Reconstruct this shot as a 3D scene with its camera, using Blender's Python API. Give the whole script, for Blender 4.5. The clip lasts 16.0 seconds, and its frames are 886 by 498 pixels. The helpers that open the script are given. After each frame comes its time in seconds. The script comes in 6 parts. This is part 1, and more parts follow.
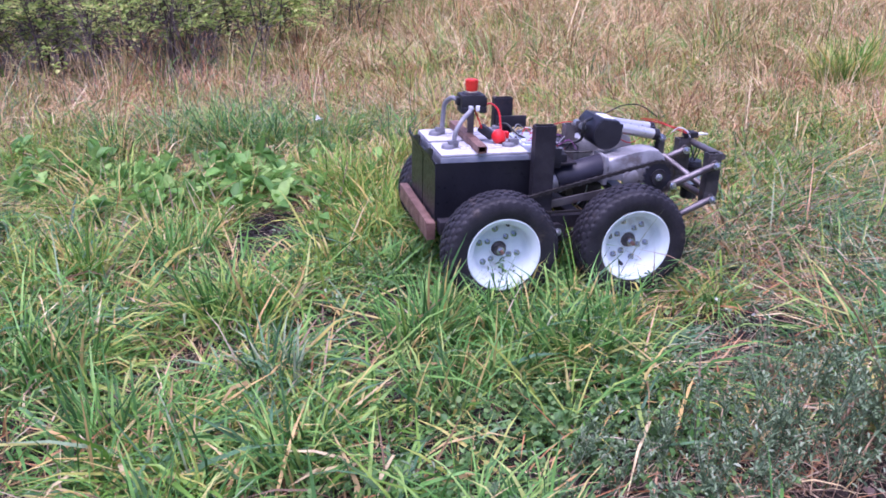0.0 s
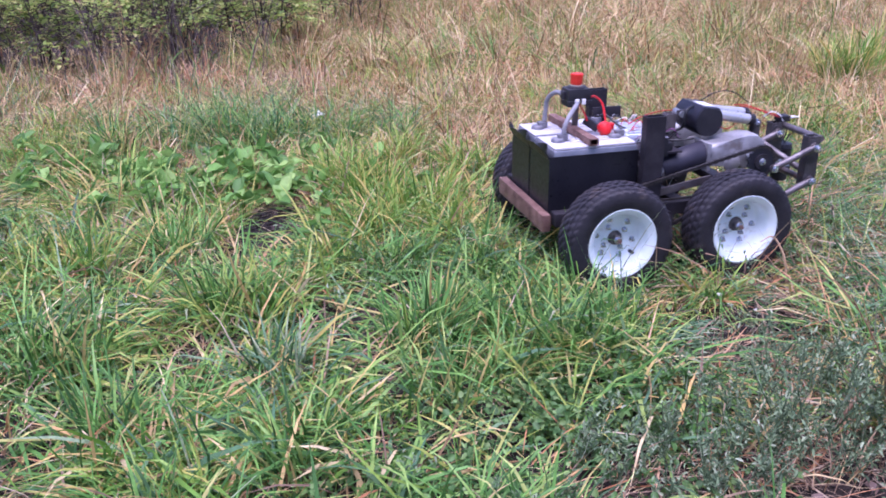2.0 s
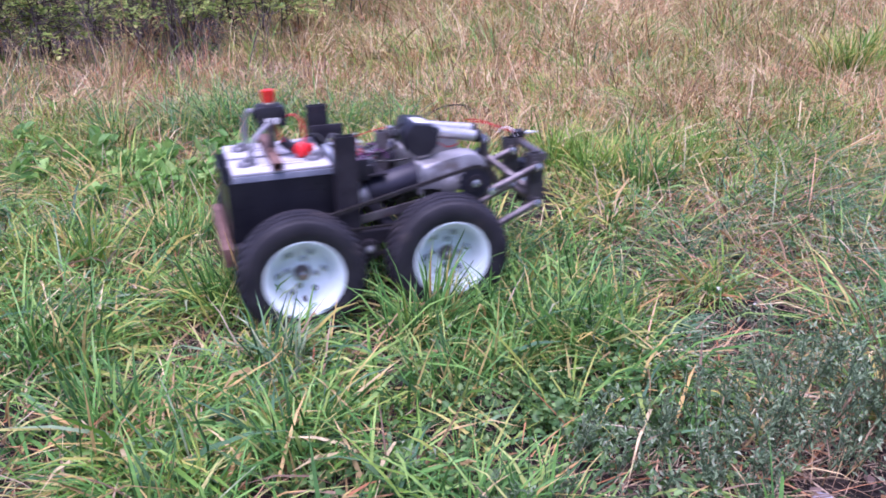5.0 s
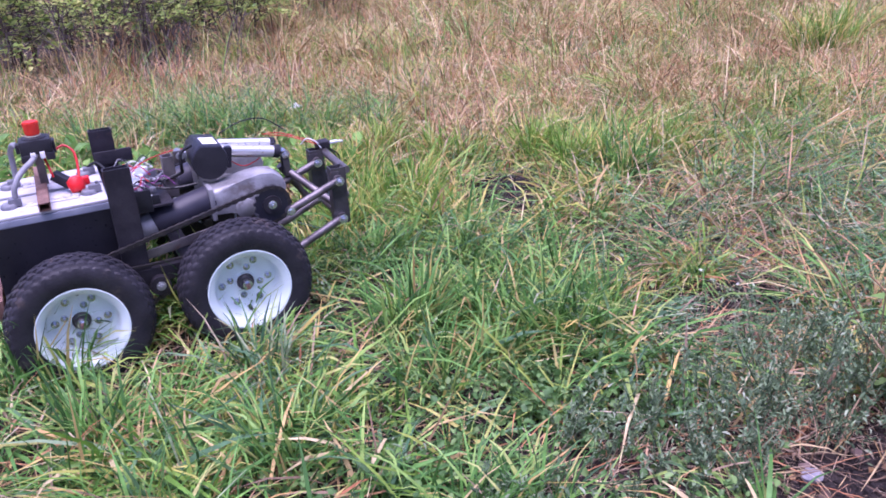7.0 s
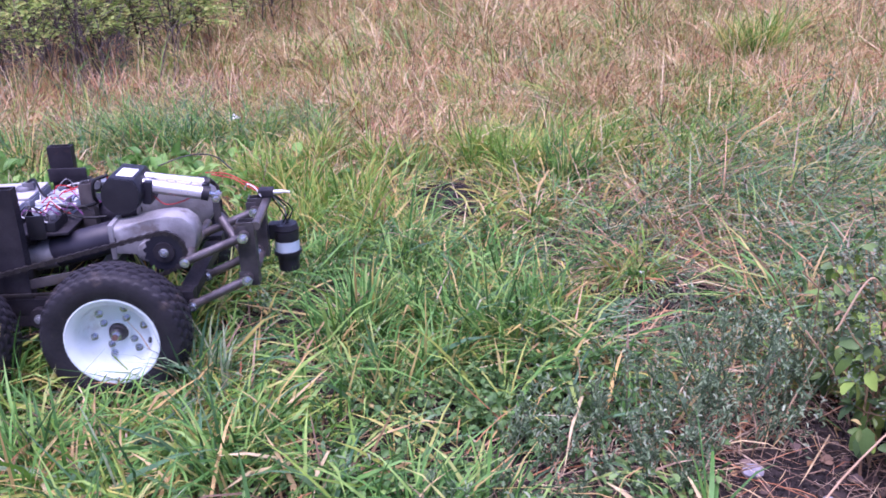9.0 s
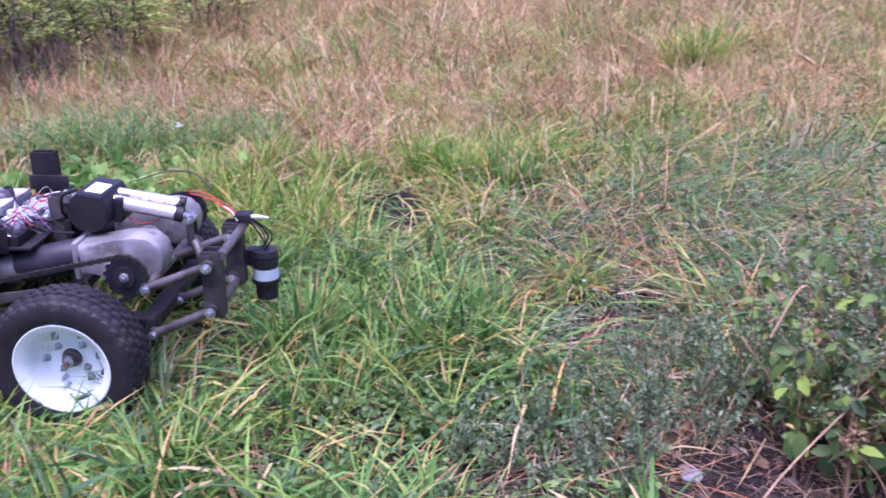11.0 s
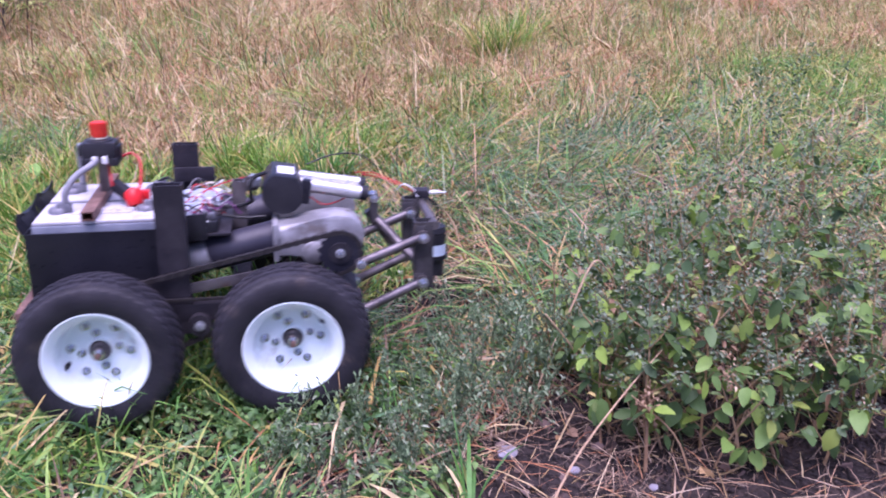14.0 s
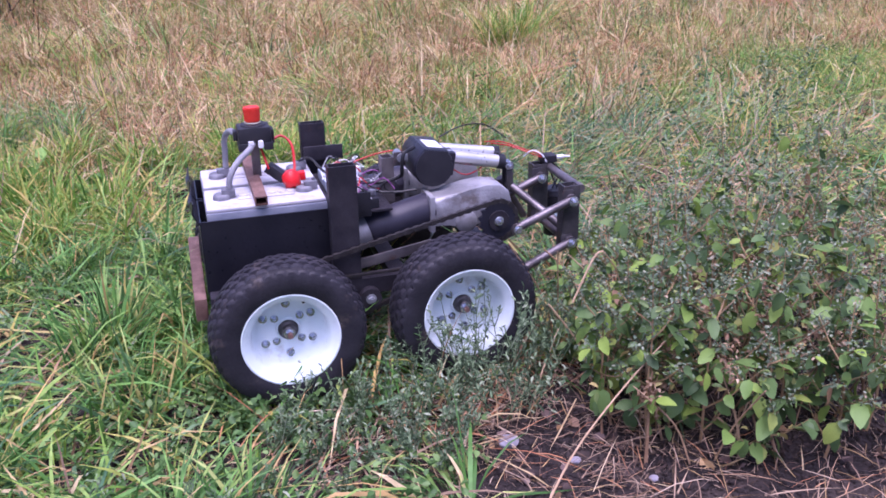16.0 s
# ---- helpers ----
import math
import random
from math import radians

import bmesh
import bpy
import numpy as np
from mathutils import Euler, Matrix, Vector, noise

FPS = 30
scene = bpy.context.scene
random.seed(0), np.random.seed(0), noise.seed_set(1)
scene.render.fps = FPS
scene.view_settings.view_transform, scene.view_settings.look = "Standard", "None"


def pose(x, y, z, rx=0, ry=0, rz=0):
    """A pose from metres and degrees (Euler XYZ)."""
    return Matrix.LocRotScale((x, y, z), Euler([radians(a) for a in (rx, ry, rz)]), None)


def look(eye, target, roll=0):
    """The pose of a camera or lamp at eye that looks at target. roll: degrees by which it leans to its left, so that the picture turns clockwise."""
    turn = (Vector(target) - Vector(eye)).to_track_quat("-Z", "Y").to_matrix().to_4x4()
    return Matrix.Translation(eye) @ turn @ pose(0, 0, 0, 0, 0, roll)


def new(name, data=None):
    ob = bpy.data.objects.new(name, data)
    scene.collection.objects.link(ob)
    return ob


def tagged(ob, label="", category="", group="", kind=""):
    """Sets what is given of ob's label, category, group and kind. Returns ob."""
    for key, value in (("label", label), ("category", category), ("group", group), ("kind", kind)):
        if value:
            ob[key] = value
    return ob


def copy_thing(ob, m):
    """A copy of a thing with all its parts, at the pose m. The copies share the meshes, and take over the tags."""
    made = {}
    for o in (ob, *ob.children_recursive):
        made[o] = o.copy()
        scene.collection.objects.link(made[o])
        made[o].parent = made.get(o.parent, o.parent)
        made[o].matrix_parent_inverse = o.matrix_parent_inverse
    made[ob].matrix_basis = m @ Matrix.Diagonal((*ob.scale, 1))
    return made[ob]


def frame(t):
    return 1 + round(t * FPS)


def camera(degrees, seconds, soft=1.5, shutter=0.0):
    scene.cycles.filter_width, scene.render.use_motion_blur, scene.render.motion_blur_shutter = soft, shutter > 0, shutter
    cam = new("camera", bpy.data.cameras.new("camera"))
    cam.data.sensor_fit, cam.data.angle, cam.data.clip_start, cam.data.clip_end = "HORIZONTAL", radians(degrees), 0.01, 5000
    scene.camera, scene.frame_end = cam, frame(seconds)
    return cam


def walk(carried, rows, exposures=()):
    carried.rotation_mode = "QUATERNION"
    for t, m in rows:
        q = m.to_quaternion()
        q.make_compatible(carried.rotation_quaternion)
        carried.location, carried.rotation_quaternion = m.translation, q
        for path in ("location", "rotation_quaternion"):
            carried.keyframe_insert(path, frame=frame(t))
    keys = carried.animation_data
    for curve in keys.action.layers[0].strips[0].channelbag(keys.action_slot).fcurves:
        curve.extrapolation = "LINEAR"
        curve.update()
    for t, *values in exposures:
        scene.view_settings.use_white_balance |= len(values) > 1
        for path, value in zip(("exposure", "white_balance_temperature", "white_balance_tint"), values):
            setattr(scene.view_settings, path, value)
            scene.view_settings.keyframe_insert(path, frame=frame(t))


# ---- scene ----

# ---------------------------------------------------------------- camera
LENS = 53.93
CAMERA_KEYS = [
 (0.0, 0.000, 0.000, 1.297, 0.00, -21.50, -0.39),
 (0.5, -0.002, 0.001, 1.297, 0.01, -21.65, -0.26),
 (1.0, -0.002, -0.000, 1.297, 0.08, -21.68, -0.29),
 (1.5, -0.002, 0.003, 1.293, 0.10, -21.66, -0.35),
 (2.0, 0.000, 0.001, 1.297, 0.13, -21.82, -0.53),
 (2.5, -0.002, 0.000, 1.296, 0.06, -22.00, -0.45),
 (3.0, -0.000, 0.001, 1.294, 0.07, -22.23, -0.35),
 (3.5, -0.002, 0.004, 1.294, 0.23, -22.42, -0.20),
 (4.0, -0.001, 0.003, 1.294, 0.20, -22.45, -0.09),
 (4.2, -0.005, -0.000, 1.292, 0.14, -22.37, -0.08),
 (6.3, 0.002, -0.001, 1.293, -0.13, -22.16, -0.92),
 (6.5, 0.001, 0.002, 1.293, -0.13, -22.34, -1.43),
 (7.0, 0.008, 0.001, 1.293, -0.93, -22.64, -2.44),
 (7.5, 0.011, 0.000, 1.292, -1.11, -22.51, -2.34),
 (8.0, 0.019, 0.004, 1.288, -3.21, -22.32, -2.36),
 (8.2, 0.026, 0.008, 1.283, -4.50, -22.33, -2.63),
 (10.3, 0.024, 0.011, 1.278, -4.90, -21.63, -2.15),
 (10.5, 0.031, 0.010, 1.278, -5.65, -21.59, -1.97),
 (11.0, 0.042, 0.005, 1.283, -8.25, -21.64, -1.27),
 (11.5, 0.061, 0.005, 1.284, -10.01, -21.65, -2.11),
 (12.0, 0.081, 0.003, 1.283, -12.18, -21.48, -2.81),
 (12.5, 0.096, -0.003, 1.286, -14.44, -21.35, -2.56),
 (13.0, 0.104, -0.006, 1.288, -16.09, -20.88, -2.32),
 (13.5, 0.113, -0.007, 1.286, -18.15, -21.27, -1.88),
 (14.0, 0.119, -0.009, 1.285, -19.79, -22.32, -1.46),
 (14.5, 0.118, -0.012, 1.282, -20.26, -22.74, -1.13),
 (15.0, 0.117, -0.012, 1.283, -19.84, -22.70, -1.09),
 (15.5, 0.117, -0.014, 1.285, -19.66, -22.86, -0.95),
 (16.0, 0.116, -0.012, 1.284, -19.53, -22.98, -0.81),
]


def aim(x, y, z, yaw, pitch, roll):
    return pose(x, y, z, 90 + pitch, 0, yaw) @ pose(0, 0, 0, 0, 0, roll)


cam = camera(LENS, 16.0, soft=1.72, shutter=0.9)
walk(cam, [(k[0], aim(*k[1:])) for k in CAMERA_KEYS], exposures=[(0.0, 1.41, 5190, 43), (4.0, 1.41, 5190, 42), (6.3, 1.44, 5220, 48), (8.2, 1.44, 5240, 49), (11.5, 1.45, 5230, 51), (13.0, 1.46, 5260, 49), (14.0, 1.42, 5300, 48), (15.5, 1.34, 5320, 46), (16.0, 1.34, 5320, 46)])

# ---------------------------------------------------------------- world and sun (a high, hazy sky with soft shadows)
SUN_ELEVATION, SUN_AZIMUTH = radians(78), radians(205)
world = bpy.data.worlds.new("world")
world.use_nodes = True
scene.world = world
wn, wl = world.node_tree.nodes, world.node_tree.links
sky = wn.new("ShaderNodeTexSky")
sky.sky_type, sky.sun_disc = "NISHITA", False
sky.sun_elevation, sky.sun_rotation = SUN_ELEVATION, SUN_AZIMUTH
sky.air_density, sky.dust_density, sky.ozone_density = 1.0, 4.0, 1.0
wl.new(sky.outputs[0], wn["Background"].inputs[0])
wn["Background"].inputs[1].default_value = 0.085
sun = new("sun", bpy.data.lights.new("sun", "SUN"))
sun.data.energy, sun.data.angle, sun.data.color = 2.0, radians(60), (1.0, 0.93, 0.84)
sun.matrix_world = look((0, 0, 0), (-math.sin(SUN_AZIMUTH) * math.cos(SUN_ELEVATION), -math.cos(SUN_AZIMUTH) * math.cos(SUN_ELEVATION), -math.sin(SUN_ELEVATION)))

# ---------------------------------------------------------------- materials
def nodes_of(name):
    m = bpy.data.materials.new(name)
    m.use_nodes = True
    nt = m.node_tree
    return m, nt, nt.nodes, nt.links, nt.nodes["Principled BSDF"]


def ramp_node(nt, stops):
    r = nt.nodes.new("ShaderNodeValToRGB")
    e = r.color_ramp.elements
    while len(e) < len(stops):
        e.new(0.5)
    for k, (p, c) in enumerate(stops):
        e[k].position, e[k].color = p, (*c, 1)
    return r


def foliage(name, stops, rough=0.5, clear=0.3, vein=40.0, source="island"):
    """Leaf or blade: colour by island, fine mottling, light through it."""
    m, nt, n, l, p = nodes_of(name)
    r = ramp_node(nt, stops)
    if source == "island":
        l.new(n.new("ShaderNodeNewGeometry").outputs["Random Per Island"], r.inputs[0])
    else:
        l.new(n.new("ShaderNodeObjectInfo").outputs["Random"], r.inputs[0])
    tex = n.new("ShaderNodeTexNoise")
    tex.inputs["Scale"].default_value, tex.inputs["Detail"].default_value = vein, 3
    co = n.new("ShaderNodeTexCoord")
    l.new(co.outputs["Object"], tex.inputs["Vector"])
    mix = n.new("ShaderNodeMix")
    mix.data_type, mix.blend_type = "RGBA", "MULTIPLY"
    mix.inputs[0].default_value = 0.55
    tone = ramp_node(nt, [(0.3, (0.55, 0.53, 0.48)), (0.6, (1.0, 1.0, 1.0)), (0.8, (1.2, 1.2, 1.05))])
    l.new(tex.outputs[0], tone.inputs[0])
    l.new(r.outputs[0], mix.inputs[6])
    l.new(tone.outputs[0], mix.inputs[7])
    l.new(mix.outputs[2], p.inputs["Base Color"])
    p.inputs["Roughness"].default_value = rough
    p.inputs["Specular IOR Level"].default_value = 0.35
    tr = n.new("ShaderNodeBsdfTranslucent")
    l.new(mix.outputs[2], tr.inputs[0])
    ms = n.new("ShaderNodeMixShader")
    ms.inputs[0].default_value = clear
    l.new(p.outputs[0], ms.inputs[1])
    l.new(tr.outputs[0], ms.inputs[2])
    l.new(ms.outputs[0], n["Material Output"].inputs[0])
    return m


def surface(name, a, b, scale=20.0, rough=0.5, metal=0.0, bump=0.0, dirt=None, dirt_at=0.55, coat=0.0, fine=None, spec=0.3):
    """Solid stuff: two tones of one colour, optional dirt or rust patches, fine relief."""
    m, nt, n, l, p = nodes_of(name)
    co = n.new("ShaderNodeTexCoord")
    t1, t2 = n.new("ShaderNodeTexNoise"), n.new("ShaderNodeTexNoise")
    for t, s in ((t1, scale), (t2, fine or scale * 9)):
        t.inputs["Scale"].default_value, t.inputs["Detail"].default_value = s, 5
        l.new(co.outputs["Object"], t.inputs["Vector"])
    r = ramp_node(nt, [(0.35, a), (0.65, b)])
    l.new(t1.outputs[0], r.inputs[0])
    col = r.outputs[0]
    rr = ramp_node(nt, [(0.3, (rough * 0.75,) * 3), (0.7, (min(1, rough * 1.25),) * 3)])
    l.new(t2.outputs[0], rr.inputs[0])
    l.new(rr.outputs[0], p.inputs["Roughness"])
    if dirt:
        t3 = n.new("ShaderNodeTexNoise")
        t3.inputs["Scale"].default_value, t3.inputs["Detail"].default_value, t3.inputs["Roughness"].default_value = scale * 0.8, 8, 0.7
        l.new(co.outputs["Object"], t3.inputs["Vector"])
        mask = ramp_node(nt, [(dirt_at, (0, 0, 0)), (dirt_at + 0.12, (1, 1, 1))])
        l.new(t3.outputs[0], mask.inputs[0])
        mx = n.new("ShaderNodeMix")
        mx.data_type = "RGBA"
        l.new(mask.outputs[0], mx.inputs[0])
        l.new(col, mx.inputs[6])
        mx.inputs[7].default_value = (*dirt, 1)
        col = mx.outputs[2]
    l.new(col, p.inputs["Base Color"])
    p.inputs["Metallic"].default_value = metal
    p.inputs["Specular IOR Level"].default_value = spec
    p.inputs["Coat Weight"].default_value = coat
    if bump:
        bp = n.new("ShaderNodeBump")
        bp.inputs["Strength"].default_value, bp.inputs["Distance"].default_value = bump, 0.004
        l.new(t2.outputs[0], bp.inputs["Height"])
        l.new(bp.outputs[0], p.inputs["Normal"])
    return m


M_GREEN = foliage("grass_green", [(0.0, (0.03, 0.085, 0.022)), (0.3, (0.08, 0.21, 0.04)), (0.62, (0.165, 0.37, 0.075)), (0.86, (0.34, 0.5, 0.12)), (0.94, (0.55, 0.5, 0.17)), (1.0, (0.64, 0.4, 0.16))])
M_LIME = foliage("grass_yellow_green", [(0.0, (0.07, 0.17, 0.025)), (0.4, (0.18, 0.35, 0.045)), (0.72, (0.35, 0.44, 0.08)), (0.9, (0.58, 0.47, 0.13)), (1.0, (0.68, 0.44, 0.17))])
M_TEAL = foliage("grass_blue_green", [(0.0, (0.04, 0.095, 0.045)), (0.4, (0.1, 0.22, 0.105)), (0.75, (0.2, 0.34, 0.17)), (1.0, (0.46, 0.47, 0.3))])
M_DRY = foliage("grass_dry", [(0.0, (0.11, 0.065, 0.03)), (0.3, (0.34, 0.225, 0.095)), (0.65, (0.6, 0.43, 0.19)), (1.0, (0.8, 0.66, 0.4))], 0.6, 0.25)
M_PINK = foliage("grass_withered", [(0.0, (0.11, 0.067, 0.045)), (0.4, (0.28, 0.187, 0.125)), (0.8, (0.46, 0.335, 0.22)), (1.0, (0.6, 0.49, 0.36))], 0.65, 0.2)
M_ORANGE = foliage("straw_orange", [(0.0, (0.38, 0.14, 0.06)), (0.5, (0.56, 0.28, 0.13)), (1.0, (0.66, 0.43, 0.26))], 0.6, 0.25)
M_HERB = foliage("herb_grey_green", [(0.0, (0.05, 0.09, 0.045)), (0.45, (0.14, 0.22, 0.105)), (0.8, (0.25, 0.34, 0.18)), (1.0, (0.42, 0.47, 0.33))], 0.6, 0.28)
M_BROAD = foliage("broad_leaf", [(0.0, (0.08, 0.19, 0.04)), (0.6, (0.2, 0.4, 0.08)), (1.0, (0.34, 0.5, 0.14))], 0.5, 0.35)
M_CLOVER = foliage("clover_leaf", [(0.0, (0.05, 0.12, 0.03)), (0.6, (0.12, 0.24, 0.065)), (1.0, (0.24, 0.37, 0.12))], 0.5, 0.3)
M_SHRUB = foliage("shrub_leaf", [(0.0, (0.17, 0.27, 0.06)), (0.4, (0.38, 0.52, 0.12)), (0.8, (0.56, 0.64, 0.19)), (1.0, (0.68, 0.62, 0.24))], 0.5, 0.45)
M_WEED = foliage("weed_leaf", [(0.0, (0.06, 0.11, 0.035)), (0.55, (0.15, 0.23, 0.065)), (0.82, (0.26, 0.34, 0.1)), (1.0, (0.48, 0.36, 0.13))], 0.45, 0.3)
M_SEED = foliage("seed_head", [(0.0, (0.09, 0.13, 0.08)), (0.6, (0.19, 0.25, 0.15)), (0.92, (0.31, 0.34, 0.23)), (1.0, (0.44, 0.31, 0.2))], 0.7, 0.2)
M_PANICLE = foliage("withered_panicle", [(0.0, (0.24, 0.14, 0.08)), (0.6, (0.46, 0.3, 0.18)), (1.0, (0.62, 0.46, 0.3))], 0.7, 0.15)
M_STEM = foliage("stem_brown", [(0.0, (0.15, 0.12, 0.05)), (0.5, (0.28, 0.2, 0.09)), (1.0, (0.46, 0.29, 0.15))], 0.6, 0.1)
M_TWIG = surface("twig", (0.035, 0.026, 0.024), (0.09, 0.065, 0.055), 30, 0.8, bump=0.4)
M_GREYTWIG = surface("grey_twig", (0.11, 0.085, 0.075), (0.2, 0.16, 0.145), 30, 0.8, bump=0.4)
M_WHITE_FLOWER = foliage("white_petal", [(0.0, (0.75, 0.75, 0.72)), (1.0, (0.85, 0.85, 0.8))], 0.5, 0.2)
M_STONE = surface("stone", (0.2, 0.19, 0.22), (0.33, 0.31, 0.34), 30, 0.7, bump=0.4)

M_TYRE = surface("tyre_rubber", (0.014, 0.013, 0.017), (0.027, 0.025, 0.031), 14, 0.6, bump=0.3, dirt=(0.075, 0.058, 0.05), dirt_at=0.57, spec=0.3)
M_RIM = surface("white_paint", (0.7, 0.79, 0.8), (0.77, 0.84, 0.85), 9, 0.32, dirt=(0.46, 0.45, 0.4), dirt_at=0.63, coat=0.25)
M_STEEL = surface("zinc_steel", (0.2, 0.215, 0.24), (0.36, 0.375, 0.4), 30, 0.35, metal=0.5, dirt=(0.2, 0.15, 0.12), dirt_at=0.66)
M_HUB = surface("oily_hub", (0.045, 0.043, 0.045), (0.11, 0.1, 0.1), 40, 0.45, metal=0.5, dirt=(0.16, 0.09, 0.06), dirt_at=0.64)
M_RAW = surface("raw_steel", (0.09, 0.08, 0.083), (0.2, 0.178, 0.178), 18, 0.4, metal=0.6, dirt=(0.17, 0.1, 0.07), dirt_at=0.58, bump=0.15)
M_DARKSTEEL = surface("dark_steel", (0.02, 0.018, 0.023), (0.038, 0.034, 0.04), 18, 0.55, metal=0.25, dirt=(0.06, 0.04, 0.033), dirt_at=0.62, bump=0.15)
M_UPRIGHT = surface("worn_steel", (0.045, 0.042, 0.046), (0.1, 0.092, 0.092), 22, 0.45, metal=0.4, dirt=(0.14, 0.085, 0.06), dirt_at=0.6, bump=0.2)
M_RUST = surface("rusty_tube", (0.12, 0.065, 0.052), (0.25, 0.15, 0.12), 22, 0.62, metal=0.25, dirt=(0.1, 0.05, 0.035), dirt_at=0.57, bump=0.3)
M_CAST = surface("cast_aluminium", (0.21, 0.207, 0.215), (0.36, 0.355, 0.365), 16, 0.5, metal=0.4, dirt=(0.17, 0.15, 0.14), dirt_at=0.54, bump=0.35)
M_SILVER = surface("anodised_tube", (0.58, 0.57, 0.57), (0.68, 0.67, 0.66), 12, 0.34, metal=0.7)
M_BLACKPAINT = surface("black_paint", (0.014, 0.014, 0.02), (0.022, 0.022, 0.032), 12, 0.36)
M_BLACK = surface("black_plastic", (0.014, 0.014, 0.018), (0.026, 0.025, 0.03), 16, 0.45, bump=0.1, dirt=(0.06, 0.055, 0.05), dirt_at=0.66)
M_BIN = surface("black_liner", (0.009, 0.009, 0.013), (0.016, 0.016, 0.021), 9, 0.36, dirt=(0.04, 0.036, 0.036), dirt_at=0.66, bump=0.25, spec=0.3)
M_CASE = surface("battery_grey", (0.38, 0.37, 0.4), (0.5, 0.49, 0.52), 14, 0.6, dirt=(0.27, 0.23, 0.21), dirt_at=0.55, bump=0.1)
M_CASESIDE = surface("battery_side", (0.17, 0.185, 0.23), (0.25, 0.265, 0.31), 14, 0.45, dirt=(0.2, 0.18, 0.17), dirt_at=0.62)
M_LEAD = surface("terminal_grey", (0.12, 0.12, 0.14), (0.22, 0.22, 0.24), 40, 0.5, metal=0.3)
M_CABLE = surface("grey_cable", (0.2, 0.2, 0.22), (0.27, 0.27, 0.29), 30, 0.45)
M_BLACKWIRE = surface("black_wire", (0.012, 0.012, 0.013), (0.02, 0.02, 0.022), 30, 0.4)
M_RED = surface("red_plastic", (0.58, 0.014, 0.014), (0.68, 0.022, 0.02), 20, 0.35, coat=0.2)
M_REDCAP = surface("stop_cap_red", (0.55, 0.025, 0.014), (0.66, 0.045, 0.025), 30, 0.4, dirt=(0.6, 0.14, 0.07), dirt_at=0.62)
M_REDWIRE = surface("red_wire", (0.38, 0.012, 0.015), (0.5, 0.02, 0.02), 30, 0.4)
M_PURPLE = surface("purple_wire", (0.2, 0.06, 0.2), (0.28, 0.1, 0.26), 30, 0.4)
M_PALE = surface("white_plastic", (0.68, 0.68, 0.68), (0.76, 0.76, 0.75), 30, 0.4)
M_BLUEBAND = surface("pale_blue_band", (0.45, 0.55, 0.62), (0.55, 0.64, 0.7), 30, 0.4)
M_BRASS = surface("brass_ring", (0.4, 0.36, 0.28), (0.5, 0.45, 0.34), 30, 0.4, metal=0.5)
M_ZINC = surface("bright_zinc", (0.42, 0.45, 0.5), (0.68, 0.7, 0.74), 40, 0.2, metal=0.85)
M_MOTOR = surface("motor_paint", (0.022, 0.021, 0.031), (0.038, 0.036, 0.05), 14, 0.42, dirt=(0.1, 0.09, 0.09), dirt_at=0.66)
M_CONTROL = surface("pale_blue_grey", (0.4, 0.46, 0.56), (0.52, 0.57, 0.66), 20, 0.45)
M_CHAIN = surface("oiled_chain", (0.04, 0.036, 0.036), (0.065, 0.058, 0.056), 60, 0.5, metal=0.6)

# soil and thatch under the grass
M_SOIL, _nt, _n, _l, _p = nodes_of("soil_and_thatch")
_co = _n.new("ShaderNodeTexCoord")
_t = [_n.new("ShaderNodeTexNoise") for _ in range(3)]
for _k, (_s, _d) in enumerate(((0.9, 4), (9.0, 8), (70.0, 6))):
    _t[_k].inputs["Scale"].default_value, _t[_k].inputs["Detail"].default_value = _s, _d
    _l.new(_co.outputs["Object"], _t[_k].inputs["Vector"])
_r1 = ramp_node(_nt, [(0.3, (0.014, 0.009, 0.0085)), (0.5, (0.028, 0.019, 0.017)), (0.7, (0.065, 0.046, 0.038))])
_r2 = ramp_node(_nt, [(0.35, (0.5, 0.48, 0.46)), (0.6, (1.0, 1.0, 1.0)), (0.75, (1.5, 1.4, 1.25))])
_l.new(_t[1].outputs[0], _r1.inputs[0])
_l.new(_t[2].outputs[0], _r2.inputs[0])
_mx = _n.new("ShaderNodeMix")
_mx.data_type, _mx.blend_type = "RGBA", "MULTIPLY"
_mx.inputs[0].default_value = 1.0
_l.new(_r1.outputs[0], _mx.inputs[6])
_l.new(_r2.outputs[0], _mx.inputs[7])
_l.new(_mx.outputs[2], _p.inputs["Base Color"])
_p.inputs["Roughness"].default_value = 0.95
_b = _n.new("ShaderNodeBump")
_b.inputs["Strength"].default_value, _b.inputs["Distance"].default_value = 0.9, 0.012
_l.new(_t[2].outputs[0], _b.inputs["Height"])
_l.new(_b.outputs[0], _p.inputs["Normal"])

# ---------------------------------------------------------------- mesh helpers
def finish(name, bm, mat, smooth=40):
    me = bpy.data.meshes.new(name)
    bmesh.ops.recalc_face_normals(bm, faces=bm.faces)
    bm.to_mesh(me)
    bm.free()
    me.materials.append(mat)
    if smooth:
        for f in me.polygons:
            f.use_smooth = True
        me.set_sharp_from_angle(angle=radians(smooth))
    return me


def part(name, bm, mat, parent, label="", smooth=40):
    ob = new(name, finish(name, bm, mat, smooth))
    ob.parent = parent
    return tagged(ob, label)


def empty(name, parent=None):
    ob = new(name)
    ob.empty_display_size = 0.1
    ob.parent = parent
    return ob


